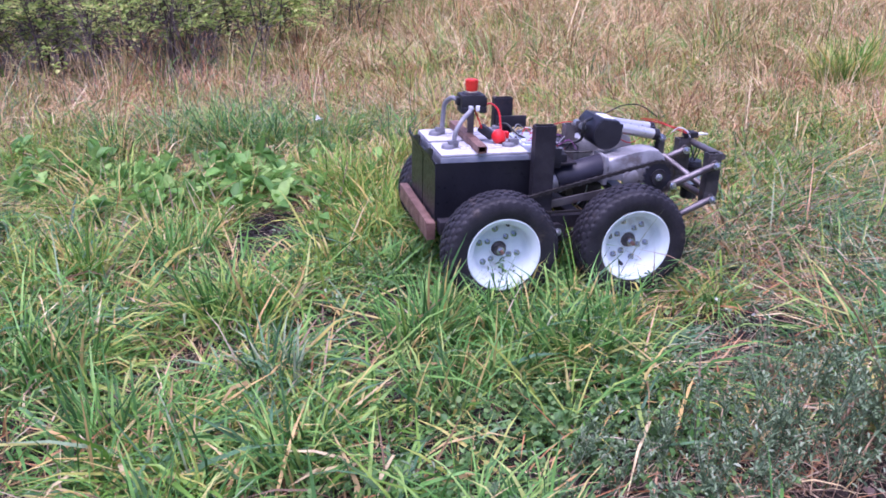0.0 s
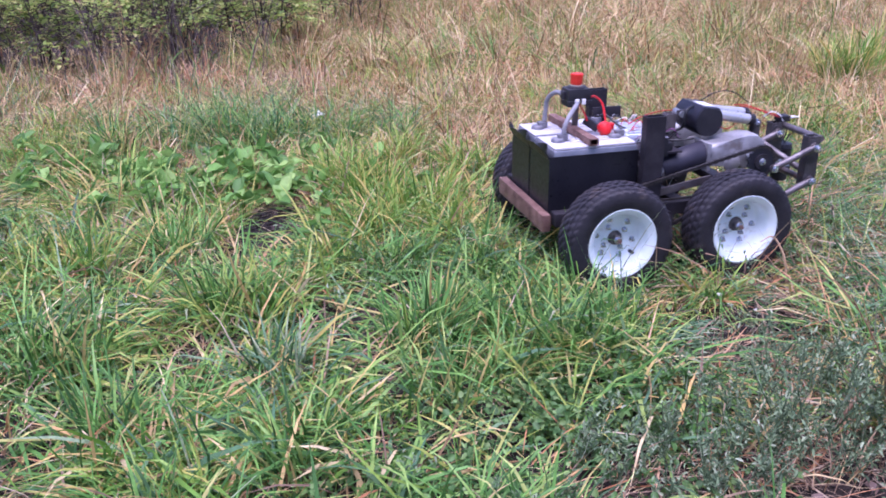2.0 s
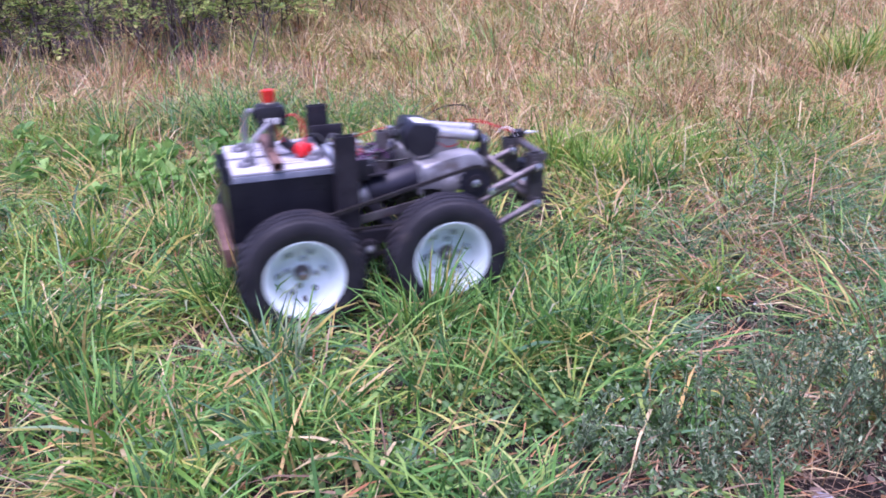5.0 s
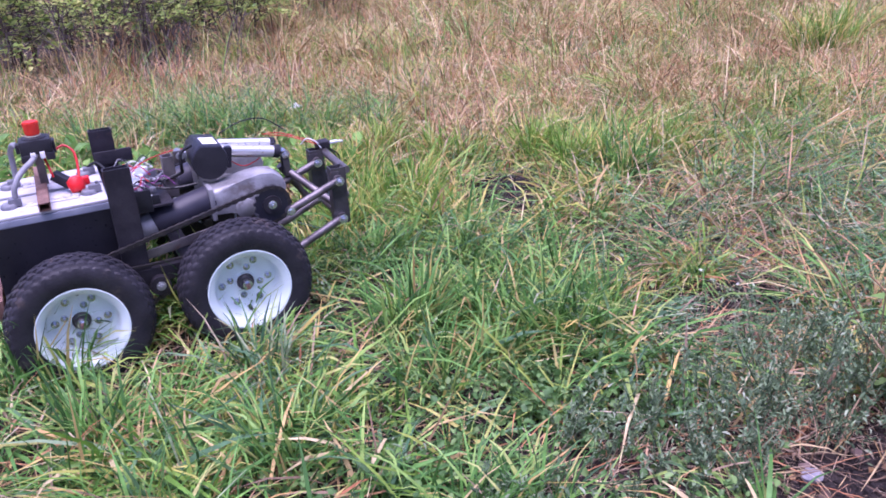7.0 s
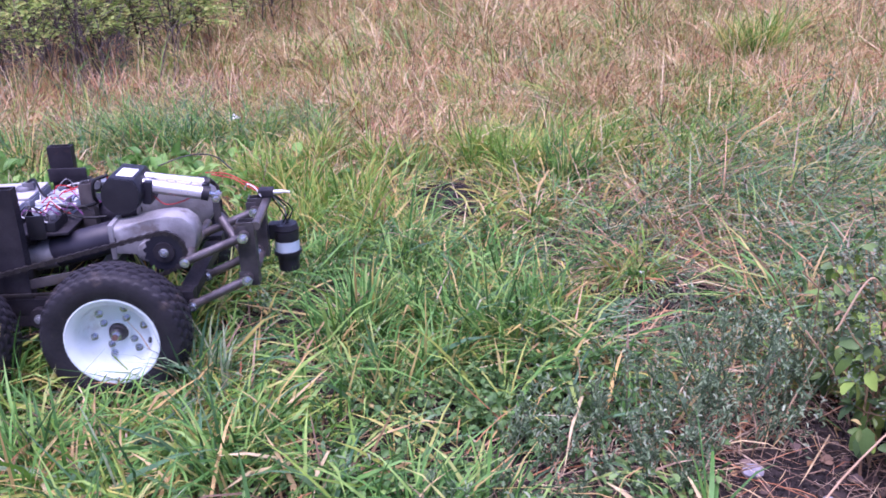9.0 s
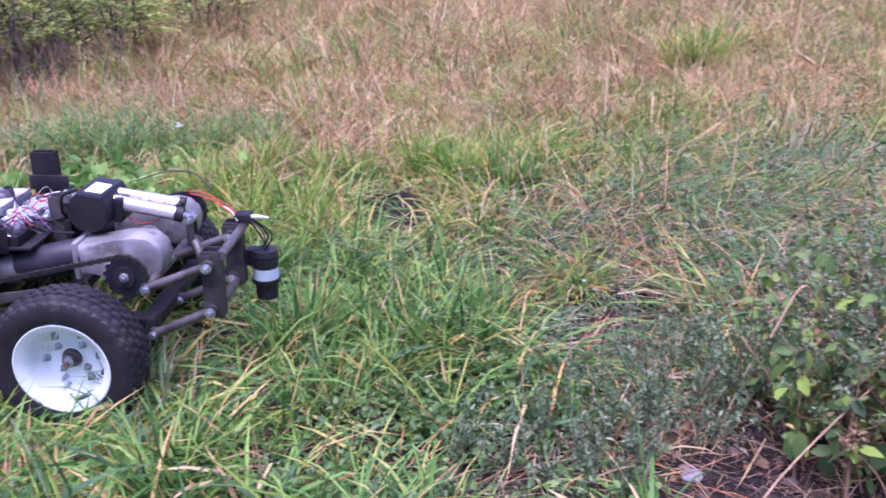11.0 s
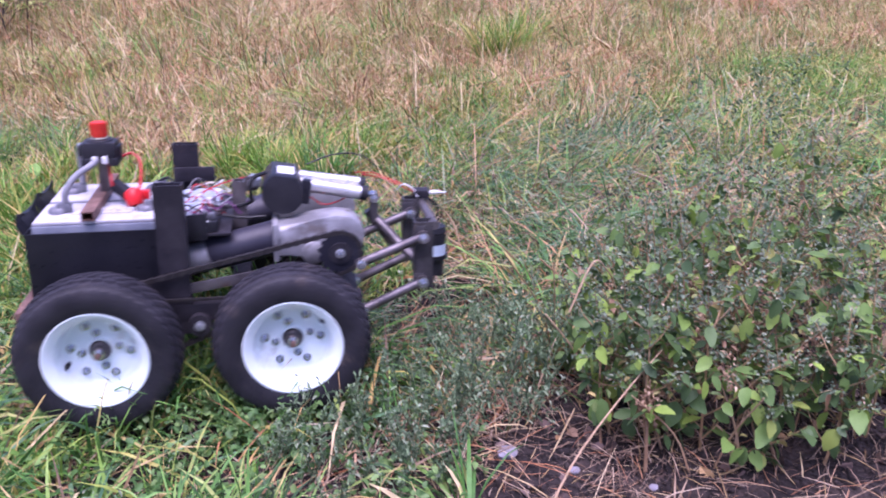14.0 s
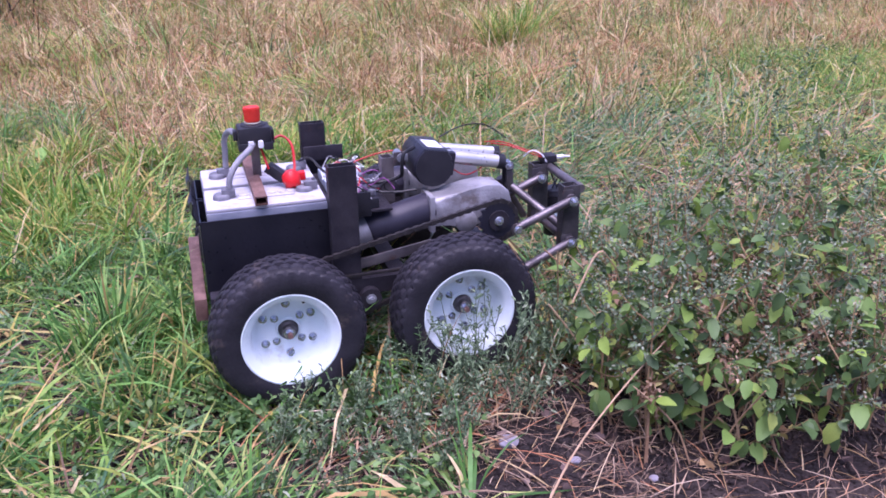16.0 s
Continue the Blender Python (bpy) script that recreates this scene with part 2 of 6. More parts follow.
def box(bm, lo, hi, bevel=0.003, m=None):
    """A bevelled block from corner to corner, then moved by m."""
    lo, hi = Vector(lo), Vector(hi)
    made = bmesh.ops.create_cube(bm, size=1.0)["verts"]
    bmesh.ops.scale(bm, vec=hi - lo, verts=made)
    bmesh.ops.translate(bm, vec=(lo + hi) / 2, verts=made)
    if m is not None:
        bmesh.ops.transform(bm, matrix=m, verts=made)
    if bevel:
        edges = list({e for v in made for e in v.link_edges})
        bmesh.ops.bevel(bm, geom=edges, offset=bevel, segments=2, affect="EDGES", profile=0.6)
    return bm


def sweep(bm, points, radius, sides=8, cap=True):
    """A round tube along points; radius is one number or one for each point."""
    pts = [Vector(p) for p in points]
    radii = radius if isinstance(radius, (list, tuple)) else [radius] * len(pts)
    rings, side = [], None
    for k, p in enumerate(pts):
        d = (pts[min(k + 1, len(pts) - 1)] - pts[max(k - 1, 0)]).normalized()
        if side is None:
            side = d.orthogonal().normalized()
        side = (side - d * side.dot(d)).normalized()
        other = d.cross(side)
        rings.append([bm.verts.new(p + radii[k] * (math.cos(a) * side + math.sin(a) * other)) for a in [2 * math.pi * j / sides for j in range(sides)]])
    for a, b in zip(rings, rings[1:]):
        for j in range(sides):
            bm.faces.new((a[j], a[(j + 1) % sides], b[(j + 1) % sides], b[j]))
    if cap:
        bm.faces.new(rings[0][::-1])
        bm.faces.new(rings[-1])
    return bm


def bow(points, steps=6):
    """A smooth curve through points (Catmull-Rom)."""
    p = [Vector(q) for q in points]
    p = [2 * p[0] - p[1]] + p + [2 * p[-1] - p[-2]]
    out = []
    for k in range(1, len(p) - 2):
        for s in range(steps):
            t = s / steps
            a, b, c, d = p[k - 1], p[k], p[k + 1], p[k + 2]
            out.append(0.5 * (2 * b + (c - a) * t + (2 * a - 5 * b + 4 * c - d) * t * t + (3 * b - a - 3 * c + d) * t ** 3))
    return out + [p[-2]]


def lathe(bm, profile, sides=40, closed=False):
    """Turn (radius, y) pairs round the y axis."""
    rings = []
    for r, y in profile:
        if r < 1e-6:
            rings.append([bm.verts.new((0, y, 0))])
        else:
            rings.append([bm.verts.new((r * math.cos(a), y, r * math.sin(a))) for a in [2 * math.pi * j / sides for j in range(sides)]])
    pairs = list(zip(rings, rings[1:]))
    if closed:
        pairs.append((rings[-1], rings[0]))
    for a, b in pairs:
        for j in range(sides):
            k = (j + 1) % sides
            if len(a) == 1:
                bm.faces.new((a[0], b[k], b[j]))
            elif len(b) == 1:
                bm.faces.new((a[j], a[k], b[0]))
            else:
                bm.faces.new((a[j], a[k], b[k], b[j]))
    return bm


def prism(bm, outline, y0, y1, bevel=0.004, m=None):
    """An outline in x and z, drawn out along y."""
    a = [bm.verts.new((x, y0, z)) for x, z in outline]
    b = [bm.verts.new((x, y1, z)) for x, z in outline]
    n = len(a)
    faces = [bm.faces.new(a), bm.faces.new(b[::-1])]
    for j in range(n):
        bm.faces.new((a[j], b[j], b[(j + 1) % n], a[(j + 1) % n]))
    if bevel:
        rim_edges = [e for f in faces for e in f.edges]
        bmesh.ops.bevel(bm, geom=rim_edges, offset=bevel, segments=2, affect="EDGES", profile=0.6)
    if m is not None:
        bmesh.ops.transform(bm, matrix=m, verts=bm.verts)
    return bm


def square_tube(bm, lo, hi, wall=0.004, m=None):
    """A hollow upright square tube, open at both ends."""
    (x0, y0, z0), (x1, y1, z1) = lo, hi
    w = wall
    outer = [(x0, y0), (x1, y0), (x1, y1), (x0, y1)]
    inner = [(x0 + w, y0 + w), (x1 - w, y0 + w), (x1 - w, y1 - w), (x0 + w, y1 - w)]
    rings = [[bm.verts.new((x, y, z)) for x, y in o] for o, z in ((outer, z0), (outer, z1), (inner, z1), (inner, z0))]
    for a, b in zip(rings, rings[1:] + rings[:1]):
        for j in range(4):
            bm.faces.new((a[j], a[(j + 1) % 4], b[(j + 1) % 4], b[j]))
    if m is not None:
        bmesh.ops.transform(bm, matrix=m, verts=[v for r in rings for v in r])
    return bm


def hex_bolt(bm, at, axis, r=0.008, h=0.006, shank=0.0):
    """A washer and hexagon head at a place, pointing along axis."""
    q = Vector(axis).to_track_quat("Z", "Y").to_matrix().to_4x4()
    base = Matrix.Translation(at) @ q
    bmesh.ops.create_cone(bm, cap_ends=True, segments=14, radius1=r * 1.45, radius2=r * 1.45, depth=0.002, matrix=base @ Matrix.Translation((0, 0, 0.001)))
    bmesh.ops.create_cone(bm, cap_ends=True, segments=6, radius1=r, radius2=r * 0.94, depth=h, matrix=base @ Matrix.Translation((0, 0, 0.002 + h / 2)))
    if shank:
        bmesh.ops.create_cone(bm, cap_ends=True, segments=10, radius1=r * 0.55, radius2=r * 0.5, depth=shank, matrix=base @ Matrix.Translation((0, 0, 0.002 + h + shank / 2)))
    return bm

# ---------------------------------------------------------------- ground
def lump(x, y):
    """Height of the ground: gentle unevenness and small molehills."""
    z = 0.010 * np.sin(2.1 * x + 0.7) * np.cos(1.7 * y - 0.4) + 0.006 * np.sin(5.3 * x - 2.2 * y) + 0.004 * np.sin(9.1 * y + 3.7 * x + 1.0)
    for cx, cy, h, s in ((-0.72, 3.5, 0.07, 0.11), (0.34, 3.7, 0.075, 0.11), (0.98, 2.6, 0.04, 0.13), (0.62, 3.75, -0.01, 0.1)):
        z = z + h * np.exp(-((x - cx) ** 2 + (y - cy) ** 2) / (2 * s * s))
    return z


def raw_mesh(name, verts, faces_flat, counts, mat, smooth=True):
    me = bpy.data.meshes.new(name)
    me.vertices.add(len(verts))
    me.vertices.foreach_set("co", np.ascontiguousarray(verts, dtype=np.float32).ravel())
    me.loops.add(len(faces_flat))
    me.loops.foreach_set("vertex_index", np.ascontiguousarray(faces_flat, dtype=np.int32))
    me.polygons.add(len(counts))
    starts = np.concatenate(([0], np.cumsum(counts)[:-1])).astype(np.int32)
    me.polygons.foreach_set("loop_start", starts)
    if smooth:
        me.polygons.foreach_set("use_smooth", np.ones(len(counts), dtype=bool))
    me.materials.append(mat)
    me.update(calc_edges=True)
    return me


def build_ground():
    def steps(lo, hi, d):
        out = [-60.0, -40.0, -25.0, -16.0, -10.0]
        out = [v for v in out if v < lo] + list(np.arange(lo, hi + d / 2, d)) + [v for v in (12.0, 17.0, 25.0, 40.0, 60.0, 90.0) if v > hi]
        return np.array(out)
    xs, ys = steps(-5.0, 6.0, 0.07), steps(0.6, 10.0, 0.07)
    gx, gy = np.meshgrid(xs, ys, indexing="ij")
    v = np.stack([gx, gy, lump(gx, gy)], -1).reshape(-1, 3)
    ny = len(ys)
    i, j = np.meshgrid(np.arange(len(xs) - 1), np.arange(ny - 1), indexing="ij")
    a = (i * ny + j).ravel()
    f = np.stack([a, a + ny, a + ny + 1, a + 1], -1)
    ob = new("ground", raw_mesh("ground", v, f.ravel(), np.full(len(f), 4), M_SOIL))
    tagged(ob, "uneven dark soil with withered thatch under the meadow grass", "ground", kind="structure")


build_ground()

# ---------------------------------------------------------------- rover
HALF_BASE, WHEEL_Y, WHEEL_R = 0.2375, 0.362, 0.205
ROVER_KEYS = [
 (0.0, 0.329, 3.149, 0.005, 13.6, 1.7, 0.1),
 (0.5, 0.422, 3.174, 0.002, 13.2, 2.4, -0.3),
 (1.0, 0.502, 3.193, -0.000, 13.2, 2.5, -0.2),
 (1.5, 0.622, 3.220, -0.002, 13.8, 0.8, -0.0),
 (2.0, 0.729, 3.241, -0.001, 15.1, -0.3, 0.3),
 (2.5, 0.817, 3.269, 0.005, 15.9, -3.1, 0.4),
 (3.0, 0.838, 3.275, 0.005, 15.5, -3.8, 0.6),
 (3.5, 0.697, 3.245, -0.001, 15.6, 0.4, 1.3),
 (4.0, 0.371, 3.147, 0.002, 16.4, 3.9, 1.0),
 (4.2, 0.238, 3.103, -0.004, 16.8, -0.6, -1.0),
 (6.3, -0.922, 2.675, -0.009, 19.4, -0.9, 0.3),
 (6.5, -0.921, 2.678, -0.009, 19.4, -1.0, 0.4),
 (7.0, -0.917, 2.683, -0.009, 23.4, -1.5, 0.7),
 (7.5, -0.917, 2.678, -0.008, 30.3, -1.9, 1.0),
 (8.0, -0.941, 2.649, -0.008, 24.8, -0.7, 0.4),
 (8.2, -0.957, 2.644, -0.016, 16.7, 1.5, -0.3),
 (10.3, -0.864, 2.541, -0.012, -16.3, -0.8, -1.7),
 (10.5, -0.862, 2.564, -0.015, -14.4, -0.0, -1.4),
 (11.0, -0.810, 2.553, -0.005, -10.7, 1.7, -0.1),
 (11.5, -0.697, 2.549, -0.002, -10.8, -0.3, 1.1),
 (12.0, -0.497, 2.525, -0.015, -10.9, -2.5, 0.1),
 (12.5, -0.328, 2.491, 0.008, -10.3, -5.0, -0.9),
 (13.0, -0.126, 2.473, 0.006, -8.0, -1.3, -1.0),
 (13.5, 0.058, 2.424, 0.015, -9.5, -0.8, -1.9),
 (14.0, 0.243, 2.401, 0.012, -9.9, 2.6, -2.6),
 (14.5, 0.441, 2.374, -0.001, -8.7, 2.8, -0.9),
 (15.0, 0.559, 2.368, 0.004, -8.6, 0.5, -0.3),
 (15.5, 0.648, 2.347, 0.009, -5.8, -0.2, -0.5),
 (16.0, 0.657, 2.350, 0.007, -2.7, 0.2, -0.7),
]


def build_wheel(rover):
    """One wheel: its outer side faces -y, its axle is the y axis."""
    wheel = empty("wheel", rover)
    # one skin: rows of tread blocks between grooves, smooth side walls
    wall = [(0.112, -0.052), (0.121, -0.058), (0.135, -0.064), (0.158, -0.067), (0.178, -0.064)]
    rows = [(0.1865, 0.1905, 0.0605, 0.054, 0), (0.1955, 0.1985, 0.0455, 0.031, 1), (0.2015, 0.2025, 0.0255, 0.0105, 0)]
    line = [(r, y, None) for r, y in wall]
    for side in (-1, 1):
        some = []
        for k, (r0, r1, y0, y1, shift) in enumerate(rows):
            some += [(r0, side * y0, shift), (r1, side * y1, shift), (r1 - 0.0065, side * (y1 - 0.002), None), (r1 - 0.0055, side * (y1 - 0.0035), None)]
        if side < 0:
            line += some + [(0.2035, -0.0065, 1), (0.2035, 0.0065, 1)]
        else:
            line += some[::-1]
    line += [(r, -y, None) for r, y in wall[::-1]]
    bm = bmesh.new()
    pitch, rings = 40, []
    for j in range(pitch * 4):
        a = 2 * math.pi * j / (pitch * 4)
        ring = []
        for r, y, shift in line:
            cut = 0.0046 if shift is not None and (j + 2 * shift) % 4 == 3 else 0.0
            twist = a + (0.02 * abs(y) / 0.06 if shift is not None else 0)
            ring.append(bm.verts.new(((r - cut) * math.cos(twist), y, (r - cut) * math.sin(twist))))
        rings.append(ring)
    for p, q in zip(rings, rings[1:] + rings[:1]):
        for k in range(len(line)):
            n = (k + 1) % len(line)
            bm.faces.new((p[k], q[k], q[n], p[n]))
    part("tyre", bm, M_TYRE, wheel, "black knobbly rubber tyre, dusty tread", 35)
    bm = bmesh.new()
    lathe(bm, [(0.0, 0.012), (0.03, 0.012), (0.082, 0.012), (0.092, 0.004), (0.097, -0.016), (0.101, -0.04), (0.105, -0.05), (0.118, -0.057), (0.1235, -0.0615),
               (0.127, -0.0605), (0.1265, -0.057), (0.12, -0.052), (0.112, -0.046), (0.106, 0.0), (0.106, 0.046), (0.124, 0.06), (0.122, 0.063), (0.1, 0.046), (0.096, 0.02), (0.03, 0.018), (0.0, 0.018)], 56)
    rim = part("rim", bm, M_RIM, wheel, "deep white painted steel rim", 40)
    bm = bmesh.new()
    lathe(bm, [(0.0, -0.022), (0.0155, -0.022), (0.018, -0.0195), (0.019, -0.006), (0.0225, -0.004), (0.0255, 0.0), (0.0265, 0.0118), (0.0, 0.0135)], 28)
    hub = part("hub", bm, M_HUB, wheel, "greasy steel hub collar")
    bm = bmesh.new()
    lathe(bm, [(0.0255, 0.0115), (0.0275, 0.004), (0.031, 0.004), (0.0325, 0.0115)], 28)
    part("hub_ring", bm, M_RIM, hub, "white painted weld ring")
    bm = bmesh.new()
    hex_bolt(bm, (0.0, -0.021, 0.0), (0, -1, 0), 0.0105, 0.008, 0.0)
    part("axle_nut", bm, M_ZINC, hub, "zinc axle nut")
    bm = bmesh.new()
    sweep(bm, [(0.0, -0.028, 0.0), (0.0, -0.041, 0.0)], [0.0072, 0.0066], 12)
    part("axle_stub", bm, M_RUST, hub, "rusty end of the axle")
    for n, r, start, size in ((6, 0.071, 30, 0.0078), (4, 0.046, 45, 0.0072)):
        for k in range(n):
            a = radians(start + 360 / n * k)
            bm = bmesh.new()
            hex_bolt(bm, (r * math.cos(a), 0.0118, r * math.sin(a)), (0, -1, 0), size, 0.009, 0.007)
            part("bolt", bm, M_ZINC, rim)
    bm = bmesh.new()
    sweep(bm, [(0.045, 0.012, 0.075), (0.045, -0.004, 0.077), (0.044, -0.012, 0.078)], [0.0065, 0.006, 0.004], 10)
    part("valve", bm, M_BLACK, rim)
    bm = bmesh.new()
    lathe(bm, [(0.03, 0.066), (0.112, 0.066), (0.115, 0.069), (0.112, 0.072), (0.03, 0.072)], 40, closed=True)
    part("drive_sprocket", bm, M_DARKSTEEL, wheel)
    return wheel


def build_battery(rover, y0, y1):
    x0, x1, top = -0.402, -0.09, 0.492
    bat = empty("battery", rover)
    tagged(bat, "grey deep-cycle battery in a black liner")
    bm = bmesh.new()
    box(bm, (x0, y0, 0.265), (x1, y1, 0.452), 0.006)
    box(bm, (x0 - 0.002, y0 - 0.003, 0.452), (x1 + 0.002, y1 + 0.003, 0.482), 0.004)
    part("case", bm, M_CASESIDE, bat, "blue-grey battery case")
    bm = bmesh.new()
    box(bm, (x0, y0, 0.4825), (x1, y1, top), 0.004)
    box(bm, (x0 + 0.085, (y0 + y1) / 2 - 0.028, top), (x1 - 0.075, (y0 + y1) / 2 + 0.028, top + 0.003), 0.0015)
    part("top_cover", bm, M_CASE, bat, "dusty pale grey top cover")
    for k in range(6):
        bm = bmesh.new()
        lathe(bm, [(0.0, 0.004), (0.011, 0.004), (0.013, 0.002), (0.0135, 0.0)], 16)
        bmesh.ops.transform(bm, matrix=pose(x0 + 0.1 + 0.026 * k, y0 + (y1 - y0) * 0.5, top + 0.003, 90), verts=bm.verts)
        part("vent_cap", bm, M_CASE, bat)
    for x in (x0 + 0.045, x1 - 0.045):
        bm = bmesh.new()
        lathe(bm, [(0.0, 0.014), (0.018, 0.014), (0.023, 0.01), (0.025, 0.0), (0.0, -0.001)], 18)
        bmesh.ops.transform(bm, matrix=pose(x, (y0 + y1) / 2, top, 90), verts=bm.verts)
        box(bm, (x + 0.0, (y0 + y1) / 2 - 0.011, top + 0.003), (x + 0.036, (y0 + y1) / 2 + 0.011, top + 0.026), 0.003)
        sweep(bm, [(x + 0.026, (y0 + y1) / 2, top + 0.02), (x + 0.026, (y0 + y1) / 2, top + 0.034)], 0.005, 8)
        part("terminal", bm, M_LEAD, bat, "dark grey lead terminal clamp")
    # the liner: thin walls open at the top, its rear lip bent outwards
    bm = bmesh.new()
    a, b, t = (x0 - 0.022, y0 - 0.006), (x1 + 0.008, y1 + 0.006), 0.463
    square_tube(bm, (a[0], a[1], 0.257), (b[0], b[1], t), 0.004)
    # bent lip
    n = 9
    loops = []
    for k in range(n):
        u = k / (n - 1)
        y = a[1] + (b[1] - a[1]) * u
        bulge = math.sin(math.pi * u)
        loops.append([bm.verts.new(p) for p in ((a[0], y, t - 0.01), (a[0] - 0.016 - 0.006 * bulge, y, t + 0.02 + 0.012 * bulge), (a[0] - 0.012 - 0.004 * bulge, y, t + 0.04 + 0.012 * math.cos(5 * u)),
                                                (a[0] - 0.009 - 0.004 * bulge, y, t + 0.04 + 0.012 * math.cos(5 * u)), (a[0] - 0.012 - 0.006 * bulge, y, t + 0.02 + 0.012 * bulge), (a[0] + 0.004, y, t - 0.01))])
    for p, q in zip(loops, loops[1:]):
        for k in range(6):
            bm.faces.new((p[k], p[(k + 1) % 6], q[(k + 1) % 6], q[k]))
    bm.faces.new(loops[0])
    bm.faces.new(loops[-1][::-1])
    part("liner", bm, M_BIN, bat, "black plastic battery liner with a bent rear lip")
    return bat


def build_motor(rover, side):
    """Drive motor with its cast gearbox; side is -1 for the right, 1 for the left."""
    y = 0.145 * side
    motor = empty("drive_motor", rover)
    tagged(motor, "black wheelchair-type drive motor with cast gearbox")
    bm = bmesh.new()
    sweep(bm, [(0.03, y, 0.372), (0.033, y, 0.373), (0.218, y, 0.416), (0.222, y, 0.417)], [0.044, 0.047, 0.047, 0.044], 28)
    part("motor_body", bm, M_MOTOR, motor, "black painted motor body")
    bm = bmesh.new()
    sweep(bm, [(-0.045, y, 0.354), (-0.038, y, 0.356), (0.0, y, 0.365), (0.03, y, 0.372)], [0.03, 0.038, 0.043, 0.0425], 24)
    part("end_bell", bm, M_CAST, motor, "grey cast end bell")
    bm = bmesh.new()
    prism(bm, [(0.205, 0.37), (0.2, 0.445), (0.215, 0.455), (0.262, 0.46), (0.32, 0.472), (0.37, 0.482), (0.41, 0.476), (0.438, 0.452), (0.447, 0.42), (0.44, 0.385), (0.42, 0.36), (0.385, 0.348),
               (0.345, 0.352), (0.31, 0.374), (0.255, 0.372)], y - 0.047, y + 0.047, 0.016)
    box(bm, (0.198, y - 0.05, 0.356), (0.214, y + 0.05, 0.462), 0.005)
    part("gearbox", bm, M_CAST, motor, "stained cast aluminium gearbox", 50)
    bm = bmesh.new()
    lathe(bm, [(0.0, -0.006), (0.028, -0.006), (0.032, -0.003), (0.033, 0.004)], 24)
    bmesh.ops.transform(bm, matrix=pose(0.305, y - 0.047, 0.378), verts=bm.verts)
    part("cover_plate", bm, M_CAST, motor)
    bm = bmesh.new()
    sweep(bm, [(0.371, y, 0.403), (0.371, 0.288 * side, 0.403)], 0.011, 14)
    part("shaft", bm, M_STEEL, motor)
    # sprocket with teeth, hub ring and nut
    bm = bmesh.new()
    teeth, ring_a, ring_b = 15, [], []
    for k in range(teeth * 4):
        a = 2 * math.pi * k / (teeth * 4)
        r = 0.0575 if k % 4 in (0, 1) else 0.051
        ring_a.append((0.371 + r * math.cos(a), 0.403 + r * math.sin(a)))
    prism(bm, ring_a, 0.272 * side - 0.004, 0.272 * side + 0.004, 0.0)
    sprocket = part("sprocket", bm, M_BLACKPAINT, motor, "black toothed chain sprocket", 25)
    bm = bmesh.new()
    lathe(bm, [(0.014, -0.003), (0.029, -0.003), (0.03, 0.0), (0.029, 0.003), (0.014, 0.003)], 26, closed=True)
    bmesh.ops.transform(bm, matrix=pose(0.371, 0.279 * side, 0.403), verts=bm.verts)
    part("hub_ring", bm, M_DARKSTEEL, sprocket)
    bm = bmesh.new()
    hex_bolt(bm, (0.371, 0.281 * side, 0.403), (0, side, 0), 0.0095, 0.009, 0.006)
    part("nut", bm, M_ZINC, sprocket)
    return motor


def build_chain(rover, side):
    """Roller chain from the motor sprocket to the rear wheel's sprocket."""
    ax, az, ra, bx, bz, rb = 0.371, 0.403, 0.056, -HALF_BASE, WHEEL_R, 0.114
    d, ang = math.hypot(ax - bx, az - bz), math.atan2(az - bz, ax - bx)
    off = math.asin((rb - ra) / d)
    pts = []
    up, down = ang + math.pi / 2 - off, ang - math.pi / 2 + off
    for k in range(9):
        a = down + (up - down) * k / 8
        pts.append((ax + ra * math.cos(a), az + ra * math.sin(a)))
    for k in range(13):
        a = up + (2 * math.pi - (up - down)) * k / 12
        pts.append((bx + rb * math.cos(a), bz + rb * math.sin(a)))
    pts.append(pts[0])
    bm = bmesh.new()
    seg = [math.dist(p, q) for p, q in zip(pts, pts[1:])]
    total = sum(seg)
    n = int(total / 0.0127)
    for k in range(n):
        s = total * k / n
        i = 0
        while s > seg[i]:
            s -= seg[i]
            i += 1
        (x0, z0), (x1, z1) = pts[i], pts[i + 1]
        u = s / seg[i]
        tilt = -math.degrees(math.atan2(z1 - z0, x1 - x0))
        w, h = (0.0095, 0.0133) if k % 2 else (0.007, 0.0098)
        box(bm, (-0.0068, -w / 1.6, -h / 2), (0.0068, w / 1.6, h / 2), 0, pose(x0 + (x1 - x0) * u, 0.272 * side, z0 + (z1 - z0) * u, 0, tilt, 0))
    part("chain", bm, M_CHAIN, rover, "oily roller chain", 0)


